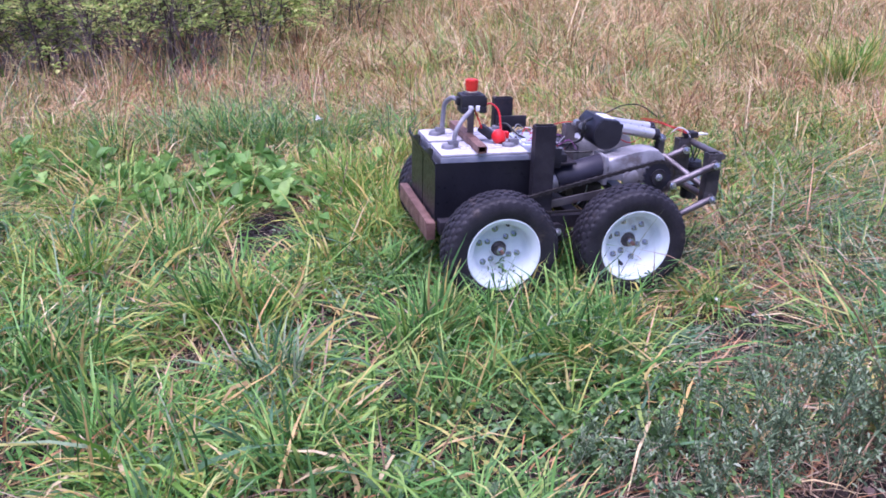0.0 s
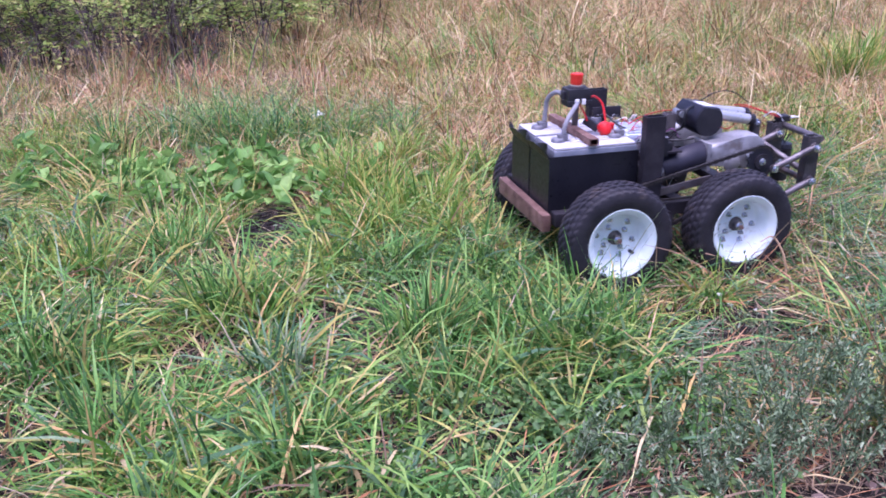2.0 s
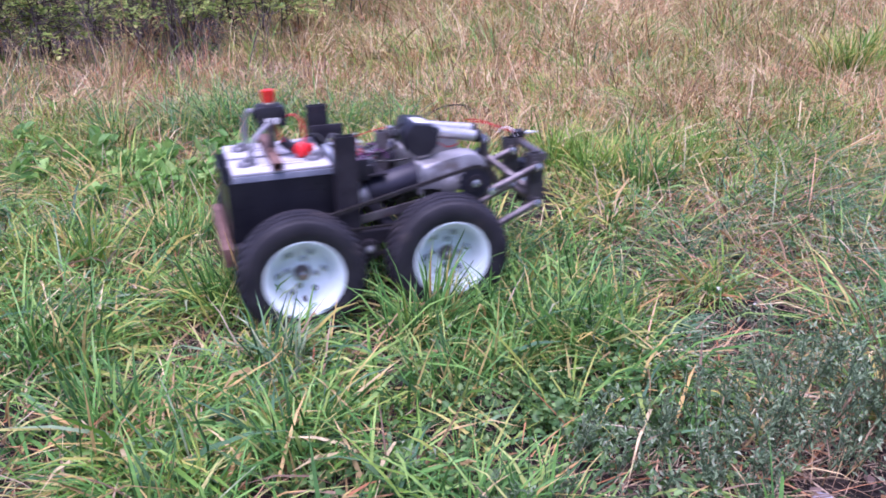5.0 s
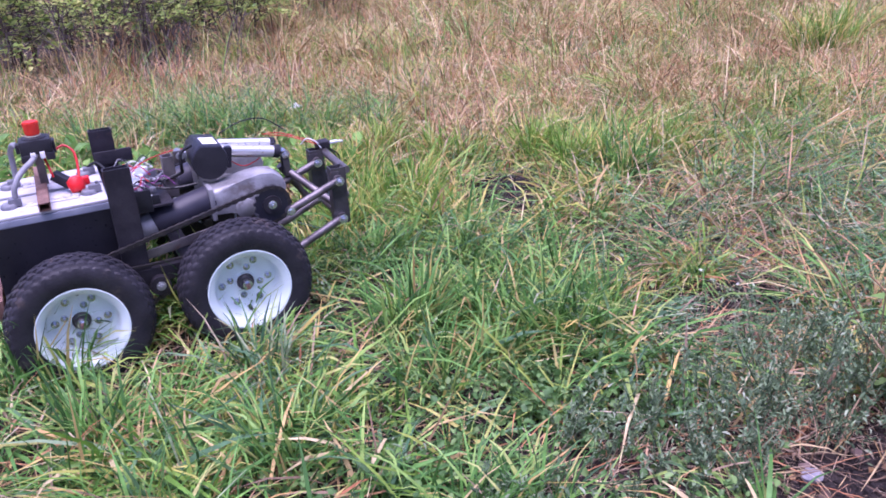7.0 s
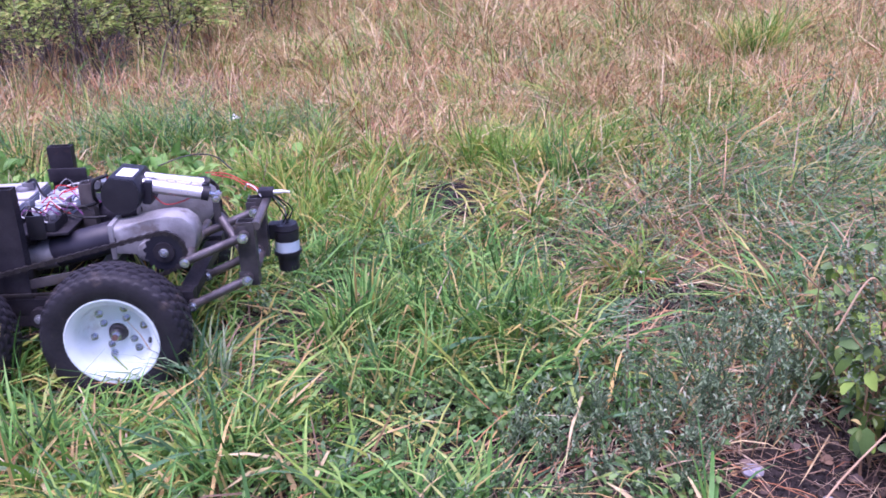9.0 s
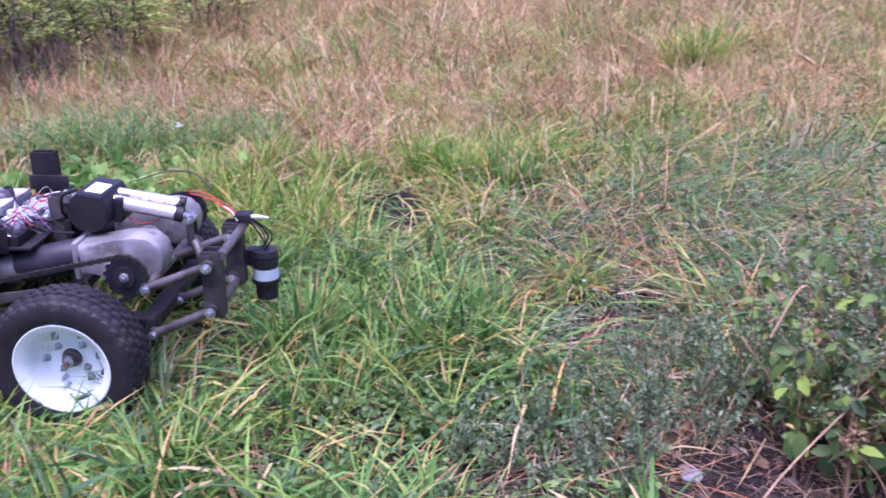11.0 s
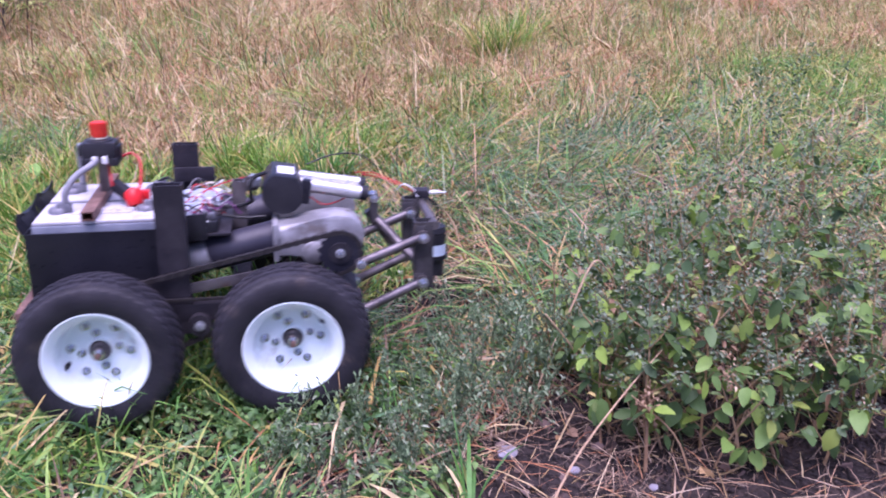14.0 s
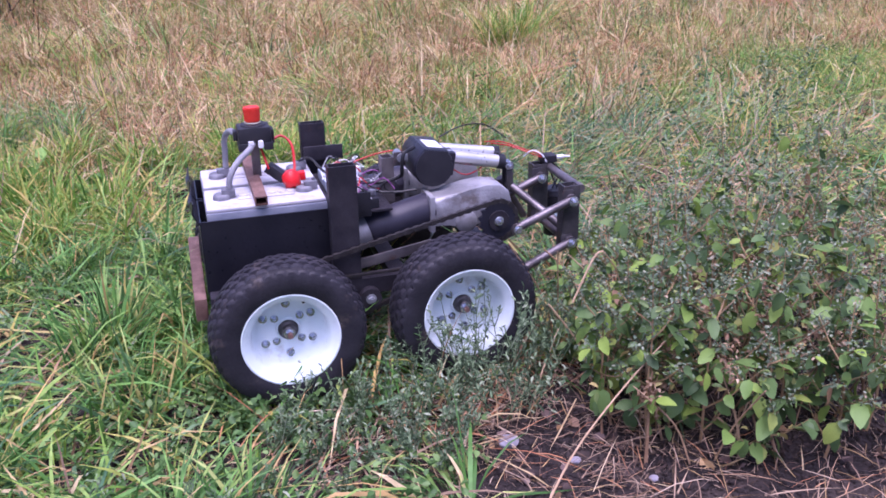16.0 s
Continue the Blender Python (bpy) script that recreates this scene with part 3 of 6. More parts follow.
def build_stop_switch(rover):
    x, y = -0.25, 0.0
    sw = empty("stop_switch", rover)
    tagged(sw, "red emergency stop button on a black switch box")
    bm = bmesh.new()
    box(bm, (x - 0.045, y - 0.038, 0.615), (x + 0.045, y + 0.038, 0.662), 0.008)
    box(bm, (x - 0.056, y - 0.012, 0.622), (x - 0.044, y + 0.02, 0.65), 0.003)
    box(bm, (x + 0.044, y - 0.02, 0.61), (x + 0.054, y + 0.02, 0.65), 0.003)
    box(bm, (x - 0.046, y - 0.042, 0.598), (x - 0.02, y + 0.03, 0.62), 0.003)
    box(bm, (x + 0.022, y - 0.042, 0.598), (x + 0.048, y + 0.03, 0.62), 0.003)
    part("switch_box", bm, M_BLACK, sw, "black switch box")
    bm = bmesh.new()
    lathe(bm, [(0.0, 0.006), (0.024, 0.006), (0.034, 0.004), (0.036, 0.0), (0.0, -0.001)], 28)
    bmesh.ops.transform(bm, matrix=pose(x, y, 0.662, 90), verts=bm.verts)
    part("collar", bm, M_BLACK, sw)
    bm = bmesh.new()
    lathe(bm, [(0.02, 0.0), (0.0235, 0.002), (0.0225, 0.004), (0.02, 0.004)], 24)
    bmesh.ops.transform(bm, matrix=pose(x, y, 0.668, 90), verts=bm.verts)
    part("ring", bm, M_BRASS, sw)
    bm = bmesh.new()
    bmesh.ops.create_cone(bm, cap_ends=True, segments=8, radius1=0.022, radius2=0.025, depth=0.04, matrix=pose(x, y, 0.692, 0, 0, 22))
    bmesh.ops.bevel(bm, geom=list(bm.edges), offset=0.003, segments=2, affect="EDGES")
    part("button", bm, M_REDCAP, sw, "worn red mushroom button")
    for dx in (-0.012, 0.014):
        bm = bmesh.new()
        box(bm, (x + dx - 0.007, y - 0.044, 0.606), (x + dx + 0.007, y - 0.036, 0.626), 0.0015)
        part("contact", bm, M_PALE, sw, "white contact block")
    bm = bmesh.new()
    box(bm, (x - 0.012, y - 0.004, 0.515), (x + 0.012, y + 0.004, 0.616), 0.002)
    part("support", bm, M_RAW, sw, "bare flat-steel support")


def build_actuator(rover):
    act = empty("linear_actuator", rover)
    tagged(act, "linear actuator with black motor housing and silver tubes")
    act.matrix_basis = pose(-0.008, -0.05, 0.006)
    # motor housing: flat on top, round below, drawn out backwards
    lie = pose(0.238, 0.0, 0.524, 0, 9, 0)
    bm = bmesh.new()
    outline = [(-0.05, 0.028), (-0.034, 0.05), (0.034, 0.05), (0.05, 0.028), (0.056, 0.008)] + [(0.056 * math.cos(a), -0.008 - 0.052 * math.sin(a)) for a in [math.pi * k / 8 for k in range(9)]] + [(-0.056, 0.008)]
    prism(bm, outline, -0.082, 0.08, 0.006, lie)
    box(bm, (0.05, -0.038, -0.036), (0.077, 0.054, 0.034), 0.006, lie)
    housing = part("motor_housing", bm, M_BLACKPAINT, act, "glossy black motor housing", 35)
    bm = bmesh.new()
    prism(bm, [(x * 0.95, z * 0.95) for x, z in outline], -0.0865, -0.0825, 0.001, lie)
    part("end_cap", bm, M_BLACK, housing, "matt black end cap")
    bm = bmesh.new()
    box(bm, (-0.02, -0.058, 0.0505), (0.026, 0.022, 0.052), 0, lie)
    part("sticker", bm, M_PALE, housing, "small white sticker", 0)
    bm = bmesh.new()
    sweep(bm, [(0.285, -0.011, 0.533), (0.462, -0.004, 0.496)], 0.02, 22)
    part("tube", bm, M_SILVER, act, "silver anodised tube")
    bm = bmesh.new()
    sweep(bm, [(0.285, 0.03, 0.545), (0.462, 0.033, 0.516)], 0.016, 20)
    part("tube", bm, M_SILVER, act, "silver anodised tube")
    bm = bmesh.new()
    sweep(bm, [(0.454, -0.005, 0.5), (0.474, -0.004, 0.494)], [0.0225, 0.0225], 22)
    sweep(bm, [(0.454, 0.032, 0.519), (0.47, 0.033, 0.515)], [0.018, 0.018], 18)
    box(bm, (0.454, -0.004, 0.497), (0.468, 0.034, 0.524), 0.002)
    part("collar", bm, M_BLACK, act, "black end collar")
    bm = bmesh.new()
    sweep(bm, [(0.472, -0.003, 0.495), (0.497, 0.004, 0.484)], 0.009, 14)
    sweep(bm, [(0.493, -0.016, 0.482), (0.493, 0.026, 0.482)], 0.0135, 14)
    part("rod_end", bm, M_ZINC, act, "zinc rod end")
    bm = bmesh.new()
    hex_bolt(bm, (0.493, -0.017, 0.482), (0, -1, 0), 0.009, 0.007, 0.003)
    part("bolt", bm, M_ZINC, act)
    bm = bmesh.new()
    box(bm, (0.14, -0.018, 0.525), (0.18, 0.018, 0.55), 0.004)
    sweep(bm, [(0.157, -0.03, 0.543), (0.157, 0.03, 0.543)], 0.013, 14)
    part("rear_clevis", bm, M_STEEL, act)
    bm = bmesh.new()
    square_tube(bm, (0.092, -0.07, 0.42), (0.128, -0.03, 0.551), 0.004)
    box(bm, (0.128, -0.074, 0.526), (0.162, -0.069, 0.566), 0.002)
    part("mount", bm, M_RAW, rover, "rusty square-tube actuator mount")
    bm = bmesh.new()
    sweep(bm, bow([(0.195, -0.03, 0.572), (0.158, -0.05, 0.56), (0.152, -0.05, 0.515), (0.15, -0.03, 0.49), (0.09, -0.02, 0.475), (0.02, 0.0, 0.478)]), 0.0055, 8)
    part("cable", bm, M_BLACKWIRE, act, "black motor cable")


def build_linkage(rover):
    link = empty("front_linkage", rover)
    tagged(link, "steel parallel-arm front hitch with bolted tubes")
    for y in (-0.244, -0.02):
        bm = bmesh.new()
        square_tube(bm, (0.572, y - 0.02, 0.285), (0.622, y + 0.02, 0.474), 0.004)
        box(bm, (0.567, y - 0.024, 0.29), (0.6, y - 0.0205, 0.33), 0.002)
        box(bm, (0.567, y - 0.024, 0.412), (0.6, y - 0.0205, 0.465), 0.002)
        part("upright", bm, M_UPRIGHT, link, "worn square-tube upright")
        for (x0, z0), (x1, z1) in (((0.425, 0.372), (0.592, 0.437)), ((0.43, 0.238), (0.592, 0.31))):
            bm = bmesh.new()
            sweep(bm, [(x0, y - 0.032, z0), (x1, y - 0.032, z1)], 0.0125, 16)
            sweep(bm, [(x1, y - 0.036, z1), (x1, y - 0.02, z1)], 0.016, 16)
            sweep(bm, [(x0, y - 0.036, z0), (x0, y - 0.02, z0)], 0.016, 16)
            arm = part("arm", bm, M_RAW, link, "bare steel tube arm")
            bm = bmesh.new()
            hex_bolt(bm, (x1, y - 0.045, z1), (0, -1, 0), 0.0105, 0.009, 0.006)
            part("bolt", bm, M_ZINC, arm)
            bm = bmesh.new()
            hex_bolt(bm, (x0, y - 0.045, z0), (0, -1, 0), 0.0095, 0.007)
            part("bolt", bm, M_ZINC, arm)
    for p, q, r in (((0.627, -0.26, 0.462), (0.627, 0.0, 0.462), 0.0125), ((0.6, -0.22, 0.3), (0.6, -0.04, 0.3), 0.0125), ((0.485, -0.045, 0.43), (0.6, -0.225, 0.33), 0.0125), ((0.47, -0.02, 0.44), (0.56, 0.0, 0.3), 0.0115), ((0.425, -0.27, 0.372), (0.425, 0.06, 0.372), 0.012)):
        bm = bmesh.new()
        sweep(bm, [p, q], r, 14)
        part("cross_tube", bm, M_RAW, link, "bare steel cross tube")
    bm = bmesh.new()
    box(bm, (0.474, -0.068, 0.412), (0.496, -0.06, 0.5), 0.003)
    box(bm, (0.474, -0.034, 0.412), (0.496, -0.026, 0.5), 0.003)
    part("clevis_plate", bm, M_UPRIGHT, link)
    bm = bmesh.new()
    box(bm, (0.605, -0.04, 0.475), (0.65, 0.005, 0.498), 0.003)
    part("end_switch", bm, M_DARKSTEEL, link, "small dark end switch")
    bm = bmesh.new()
    sweep(bm, [(0.65, -0.02, 0.487), (0.678, -0.02, 0.487), (0.68, -0.02, 0.487), (0.7, -0.02, 0.485)], [0.006, 0.006, 0.004, 0.003], 10)
    part("pin", bm, M_PALE, link, "pale switch pin")
    # sensor pod at the front
    pod = empty("sensor_pod", rover)
    tagged(pod, "black cylinder with a pale blue band hung at the front")
    bm = bmesh.new()
    for r0, r1, z0, z1 in ((0.036, 0.04, 0.355, 0.372), (0.04, 0.038, 0.318, 0.352), (0.043, 0.043, 0.272, 0.284), (0.034, 0.032, 0.22, 0.27)):
        bmesh.ops.create_cone(bm, cap_ends=True, segments=26, radius1=r1, radius2=r0, depth=z1 - z0, matrix=pose(0.672, 0.02, (z0 + z1) / 2))
    box(bm, (0.62, 0.0, 0.325), (0.655, 0.04, 0.375), 0.003)
    part("pod_body", bm, M_BLACK, pod, "black ribbed pod body")
    bm = bmesh.new()
    bmesh.ops.create_cone(bm, cap_ends=True, segments=26, radius1=0.038, radius2=0.038, depth=0.034, matrix=pose(0.672, 0.02, 0.301))
    part("band", bm, M_BLUEBAND, pod, "pale blue band")
    for k in range(4):
        bm = bmesh.new()
        sweep(bm, bow([(0.672 + 0.01 * math.cos(k * 1.6), 0.02 + 0.01 * math.sin(k * 1.6), 0.37), (0.66 + 0.012 * k, 0.02, 0.42), (0.635, -0.01 + 0.006 * k, 0.478)]), 0.0025, 6)
        part("lead", bm, M_CABLE if k == 1 else M_BLACKWIRE, pod)


def build_rover():
    rover = empty("rover")
    tagged(rover, "home-built four-wheeled battery rover driving over rough grass", "robot")
    # frame
    for s in (-1, 1):
        bm = bmesh.new()
        box(bm, (-0.42, 0.235 * s - 0.025, 0.226), (0.43, 0.235 * s + 0.025, 0.274), 0.004)
        part("side_rail", bm, M_DARKSTEEL, rover, "dark square-tube side rail")
        bm = bmesh.new()
        square_tube(bm, (-0.0925, 0.24 * s - 0.018, 0.19), (-0.018, 0.24 * s + 0.018, 0.596), 0.0045)
        part("post", bm, M_DARKSTEEL, rover, "open dark square-tube post", 20)
        bm = bmesh.new()
        box(bm, (-0.02, 0.252 * s - 0.004, 0.0), (0.19, 0.252 * s + 0.004, 0.028), 0.002, pose(0, 0, 0.305, 0, -9, 0))
        part("motor_bracket", bm, M_RAW, rover, "flat steel motor bracket")
        bm = bmesh.new()
        sweep(bm, [(-0.0, 0.262 * s, 0.222), (-0.0, 0.286 * s, 0.222)], 0.03, 22)
        idler = part("idler", bm, M_DARKSTEEL, rover, "dark chain idler")
        bm = bmesh.new()
        hex_bolt(bm, (0.0, 0.286 * s, 0.222), (0, s, 0), 0.01, 0.008, 0.004)
        part("bolt", bm, M_STEEL, idler)
        bm = bmesh.new()
        box(bm, (-0.25, 0.27 * s - 0.003, 0.288), (0.24, 0.27 * s + 0.003, 0.296), 0.001)
        part("lower_chain", bm, M_CHAIN, rover, "oily lower chain run")
        for x in (-HALF_BASE, HALF_BASE):
            bm = bmesh.new()
            sweep(bm, [(x, 0.2 * s, WHEEL_R), (x, 0.345 * s, WHEEL_R)], 0.016, 14)
            part("axle", bm, M_RAW, rover)
    bm = bmesh.new()
    box(bm, (-0.462, -0.24, 0.205), (-0.43, 0.24, 0.268), 0.004)
    part("rear_bar", bm, M_RUST, rover, "rusty brown square-tube rear bar")
    for x in (-0.2, 0.1, 0.4):
        bm = bmesh.new()
        box(bm, (x - 0.025, -0.209, 0.226), (x + 0.025, 0.209, 0.258), 0.003)
        part("cross_member", bm, M_DARKSTEEL, rover)
    bm = bmesh.new()
    box(bm, (-0.09, 0.19, 0.488), (0.03, 0.2, 0.532), 0.002)
    box(bm, (-0.09, 0.2, 0.486), (0.03, 0.235, 0.492), 0.001)
    part("angle_plate", bm, M_DARKSTEEL, rover, "dark steel angle beside the post")
    build_battery(rover, -0.187, -0.012)
    build_battery(rover, 0.012, 0.187)
    bm = bmesh.new()
    square_tube(bm, (-0.016, -0.012, -0.2), (0.016, 0.012, 0.2), 0.003, pose(-0.262, -0.005, 0.5085, 90, 0, 0))
    part("hold_down", bm, M_RUST, rover, "rusty hold-down tube across the batteries", 20)
    build_stop_switch(rover)
    for pts in ([(-0.335, -0.1, 0.52), (-0.33, -0.1, 0.55), (-0.305, -0.085, 0.585), (-0.27, -0.05, 0.605), (-0.255, -0.03, 0.618)],
                [(-0.33, 0.1, 0.52), (-0.328, 0.1, 0.56), (-0.325, 0.085, 0.61), (-0.312, 0.04, 0.64), (-0.298, 0.01, 0.638)]):
        bm = bmesh.new()
        sweep(bm, bow(pts), 0.0085, 10)
        part("battery_cable", bm, M_CABLE, rover, "thick grey battery cable")
    # red plug, black connector, loop of red wire
    bm = bmesh.new()
    lathe(bm, [(0.0, -0.026), (0.014, -0.026), (0.021, -0.02), (0.026, 0.0), (0.024, 0.014), (0.012, 0.024), (0.0, 0.026)], 16)
    bmesh.ops.transform(bm, matrix=pose(-0.165, -0.075, 0.52, 60, 20, 50), verts=bm.verts)
    box(bm, (-0.16, -0.075, 0.512), (-0.125, -0.05, 0.535), 0.004)
    part("red_boot", bm, M_RED, rover, "bright red rubber terminal boot")
    bm = bmesh.new()
    box(bm, (-0.03, -0.014, -0.014), (0.03, 0.014, 0.014), 0.003, pose(-0.2, -0.035, 0.53, 0, 32, -30))
    part("connector", bm, M_BLACK, rover, "black plug connector")
    rnd = random.Random(4)
    runs = [(M_REDWIRE, 0.0035, [(-0.235, 0.0, 0.6), (-0.225, -0.04, 0.56), (-0.222, -0.045, 0.545)]),
            (M_REDWIRE, 0.004, [(-0.205, 0.0, 0.612), (-0.175, 0.01, 0.622), (-0.15, -0.01, 0.6), (-0.15, -0.045, 0.55), (-0.158, -0.068, 0.525)]),
            (M_BLACKWIRE, 0.004, [(-0.125, 0.1, 0.515), (-0.09, 0.08, 0.53), (-0.06, 0.04, 0.5), (-0.03, 0.02, 0.485)]),
            (M_REDWIRE, 0.0022, [(0.0, 0.06, 0.49), (0.06, 0.08, 0.51), (0.14, 0.07, 0.53), (0.2, 0.06, 0.53)]),
            (M_REDWIRE, 0.002, [(0.3, -0.05, 0.5), (0.34, -0.07, 0.478), (0.39, -0.05, 0.482), (0.43, -0.02, 0.5)]),
            (M_REDWIRE, 0.002, [(0.44, 0.04, 0.54), (0.5, 0.05, 0.532), (0.56, 0.02, 0.512), (0.6, -0.01, 0.5), (0.61, -0.02, 0.488)]),
            (M_REDWIRE, 0.002, [(0.46, 0.035, 0.535), (0.52, 0.03, 0.522), (0.57, -0.005, 0.505), (0.612, -0.03, 0.49)]), (M_PALE, 0.002, [(0.56, 0.01, 0.49), (0.575, -0.02, 0.515), (0.6, -0.035, 0.505), (0.615, -0.04, 0.48)]),
            (M_BLACKWIRE, 0.0024, [(0.3, 0.05, 0.565), (0.38, 0.08, 0.585), (0.46, 0.09, 0.58), (0.52, 0.06, 0.54)]),
            (M_BLACKWIRE, 0.004, [(0.02, -0.05, 0.47), (0.08, -0.09, 0.46), (0.13, -0.11, 0.46), (0.18, -0.12, 0.465)])]
    for k in range(24):
        x, y = rnd.uniform(-0.08, 0.03), rnd.uniform(-0.17, 0.15)
        pts = [(x, y, 0.482)]
        for s in range(3):
            pts.append((pts[-1][0] + rnd.uniform(-0.01, 0.05), pts[-1][1] + rnd.uniform(-0.035, 0.035), 0.48 + rnd.uniform(0.0, 0.034)))
        pts.append((pts[-1][0] + 0.03, pts[-1][1], 0.476))
        runs.append((rnd.choice([M_REDWIRE, M_REDWIRE, M_BLACKWIRE, M_BLACKWIRE, M_PALE, M_PURPLE, M_CABLE]), 0.0018, pts))
    for mat, r, pts in runs:
        bm = bmesh.new()
        sweep(bm, bow(pts, 5), r, 6)
        part("wire", bm, mat, rover)
    # electronics between the posts
    bm = bmesh.new()
    box(bm, (-0.07, -0.2, 0.44), (0.09, 0.19, 0.447), 0.001)
    part("tray", bm, M_DARKSTEEL, rover, "dark electronics tray")
    bm = bmesh.new()
    box(bm, (-0.06, -0.05, 0.4475), (0.05, 0.14, 0.478), 0.004)
    controller = part("motor_controller", bm, M_CONTROL, rover, "finned grey motor controller")
    for k in range(7):
        bm = bmesh.new()
        box(bm, (-0.05, -0.04 + 0.024 * k, 0.4782), (0.04, -0.033 + 0.024 * k, 0.487), 0.001)
        part("fin", bm, M_CONTROL, controller)
    bm = bmesh.new()
    box(bm, (-0.015, -0.19, 0.4475), (0.055, -0.09, 0.476), 0.003)
    part("relay_box", bm, M_BLACK, rover, "black relay box")
    for x, y, dx, dy, dz in ((0.0, -0.12, 0.016, 0.03, 0.02), (0.02, 0.0, 0.02, 0.014, 0.018), (-0.04, -0.1, 0.014, 0.012, 0.026), (-0.045, 0.05, 0.018, 0.018, 0.02), (0.06, -0.06, 0.02, 0.02, 0.018), (0.03, -0.16, 0.022, 0.02, 0.024), (-0.02, -0.17, 0.02, 0.016, 0.018), (0.045, 0.05, 0.022, 0.024, 0.028), (-0.03, 0.1, 0.026, 0.02, 0.026), (0.035, -0.03, 0.016, 0.03, 0.03), (-0.06, -0.02, 0.016, 0.024, 0.02)):
        bm = bmesh.new()
        dx, dy, dz = dx * 0.75, dy * 0.75, dz * 0.7
        box(bm, (x, y, 0.4765), (x + dx, y + dy, 0.4765 + dz), 0.002, pose(x, y, 0, 0, 0, 400 * (x + y)) @ pose(-x, -y, 0))
        if x * 1000 % 4 < 1.5:
            part("plug", bm, M_PALE, rover, "small white plug")
        else:
            part("plug", bm, M_LEAD, rover, "small grey plug")
    bm = bmesh.new()
    box(bm, (-0.02, -0.2, 0.43), (0.03, -0.195, 0.5), 0.001)
    part("side_plate", bm, M_BLACK, rover)
    for s in (-1, 1):
        build_motor(rover, s)
        build_chain(rover, s)
    build_actuator(rover)
    build_linkage(rover)
    first = build_wheel(rover)
    wheels = [(first, -1, -HALF_BASE)]
    for s, x in ((-1, HALF_BASE), (1, -HALF_BASE), (1, HALF_BASE)):
        wheels.append((copy_thing(first, pose(x, s * WHEEL_Y, WHEEL_R)), s, x))
    return rover, wheels


rover, wheels = build_rover()

# ---------------------------------------------------------------- vegetation helpers
rng = np.random.default_rng(11)


def hill(x, y, cx, cy, sx, sy):
    return np.exp(-(((x - cx) / sx) ** 2 + ((y - cy) / sy) ** 2) / 2)


def patchy(x, y, s=1.0, k=0.0):
    """Cheap smooth noise, about 0 to 1."""
    a = np.sin(2.3 * s * x + 1.3 * np.sin(1.9 * s * y + k)) * np.cos(2.9 * s * y + 1.1 * np.sin(2.2 * s * x - k))
    b = np.sin(6.1 * s * x - 2.0 * k + 1.7 * np.sin(4.7 * s * y)) * np.cos(5.3 * s * y + k)
    return 0.5 + 0.33 * a + 0.17 * b


def soil_bare(x, y):
    """Where hardly any grass grows: the dug strip and the molehills."""
    strip = 1 / (1 + np.exp(-(x * 0.62 - (y - 1.12) + 0.05 + 0.1 * np.sin(7 * x)) / 0.05)) * (y < 1.9) * (x > 0.45)
    return np.clip(strip + 2.1 * hill(x, y, -0.72, 3.41, 0.12, 0.17) + 2.2 * hill(x, y, 0.35, 3.56, 0.12, 0.19) + 1.3 * hill(x, y, 0.98, 2.54, 0.16, 0.11) + 0.6 * hill(x, y, 0.62, 3.85, 0.12, 0.06), 0, 1)


def scatter(n, y0, y1, weight, left=-0.53, right=1.06, x0=None, x1=None):
    """n places in the wedge of meadow, as likely as weight(x, y) says, evenly over the ground."""
    out_x, out_y, got = [], [], 0
    for _ in range(60):
        y = np.sqrt(rng.uniform(y0 * y0, y1 * y1, n * 2))
        lo = left * y - 0.4 if x0 is None else np.full_like(y, x0)
        hi = right * y + 0.4 if x1 is None else np.full_like(y, x1)
        x = rng.uniform(lo, hi)
        keep = rng.uniform(0, 1, len(x)) < weight(x, y)
        out_x.append(x[keep])
        out_y.append(y[keep])
        got += keep.sum()
        if got >= n:
            break
    return np.concatenate(out_x)[:n], np.concatenate(out_y)[:n]


def clumps(cx, cy, per, spread, wind=0.6):
    """Blades of tufts: places and the way that each leans, outwards from its tuft."""
    n = len(cx)
    count = np.maximum(2, rng.poisson(per, n))
    idx = np.repeat(np.arange(n), count)
    a = rng.uniform(0, 2 * np.pi, len(idx))
    r = spread * np.sqrt(rng.uniform(0, 1, len(idx)))
    sway = rng.uniform(0, 2 * np.pi, n)[idx]
    head = np.arctan2(np.sin(a) + wind * np.sin(sway), np.cos(a) + wind * np.cos(sway)) + rng.normal(0, 0.4, len(idx))
    return cx[idx] + r * np.cos(a), cy[idx] + r * np.sin(a), head, rng.normal(1, 0.22, n)[idx]


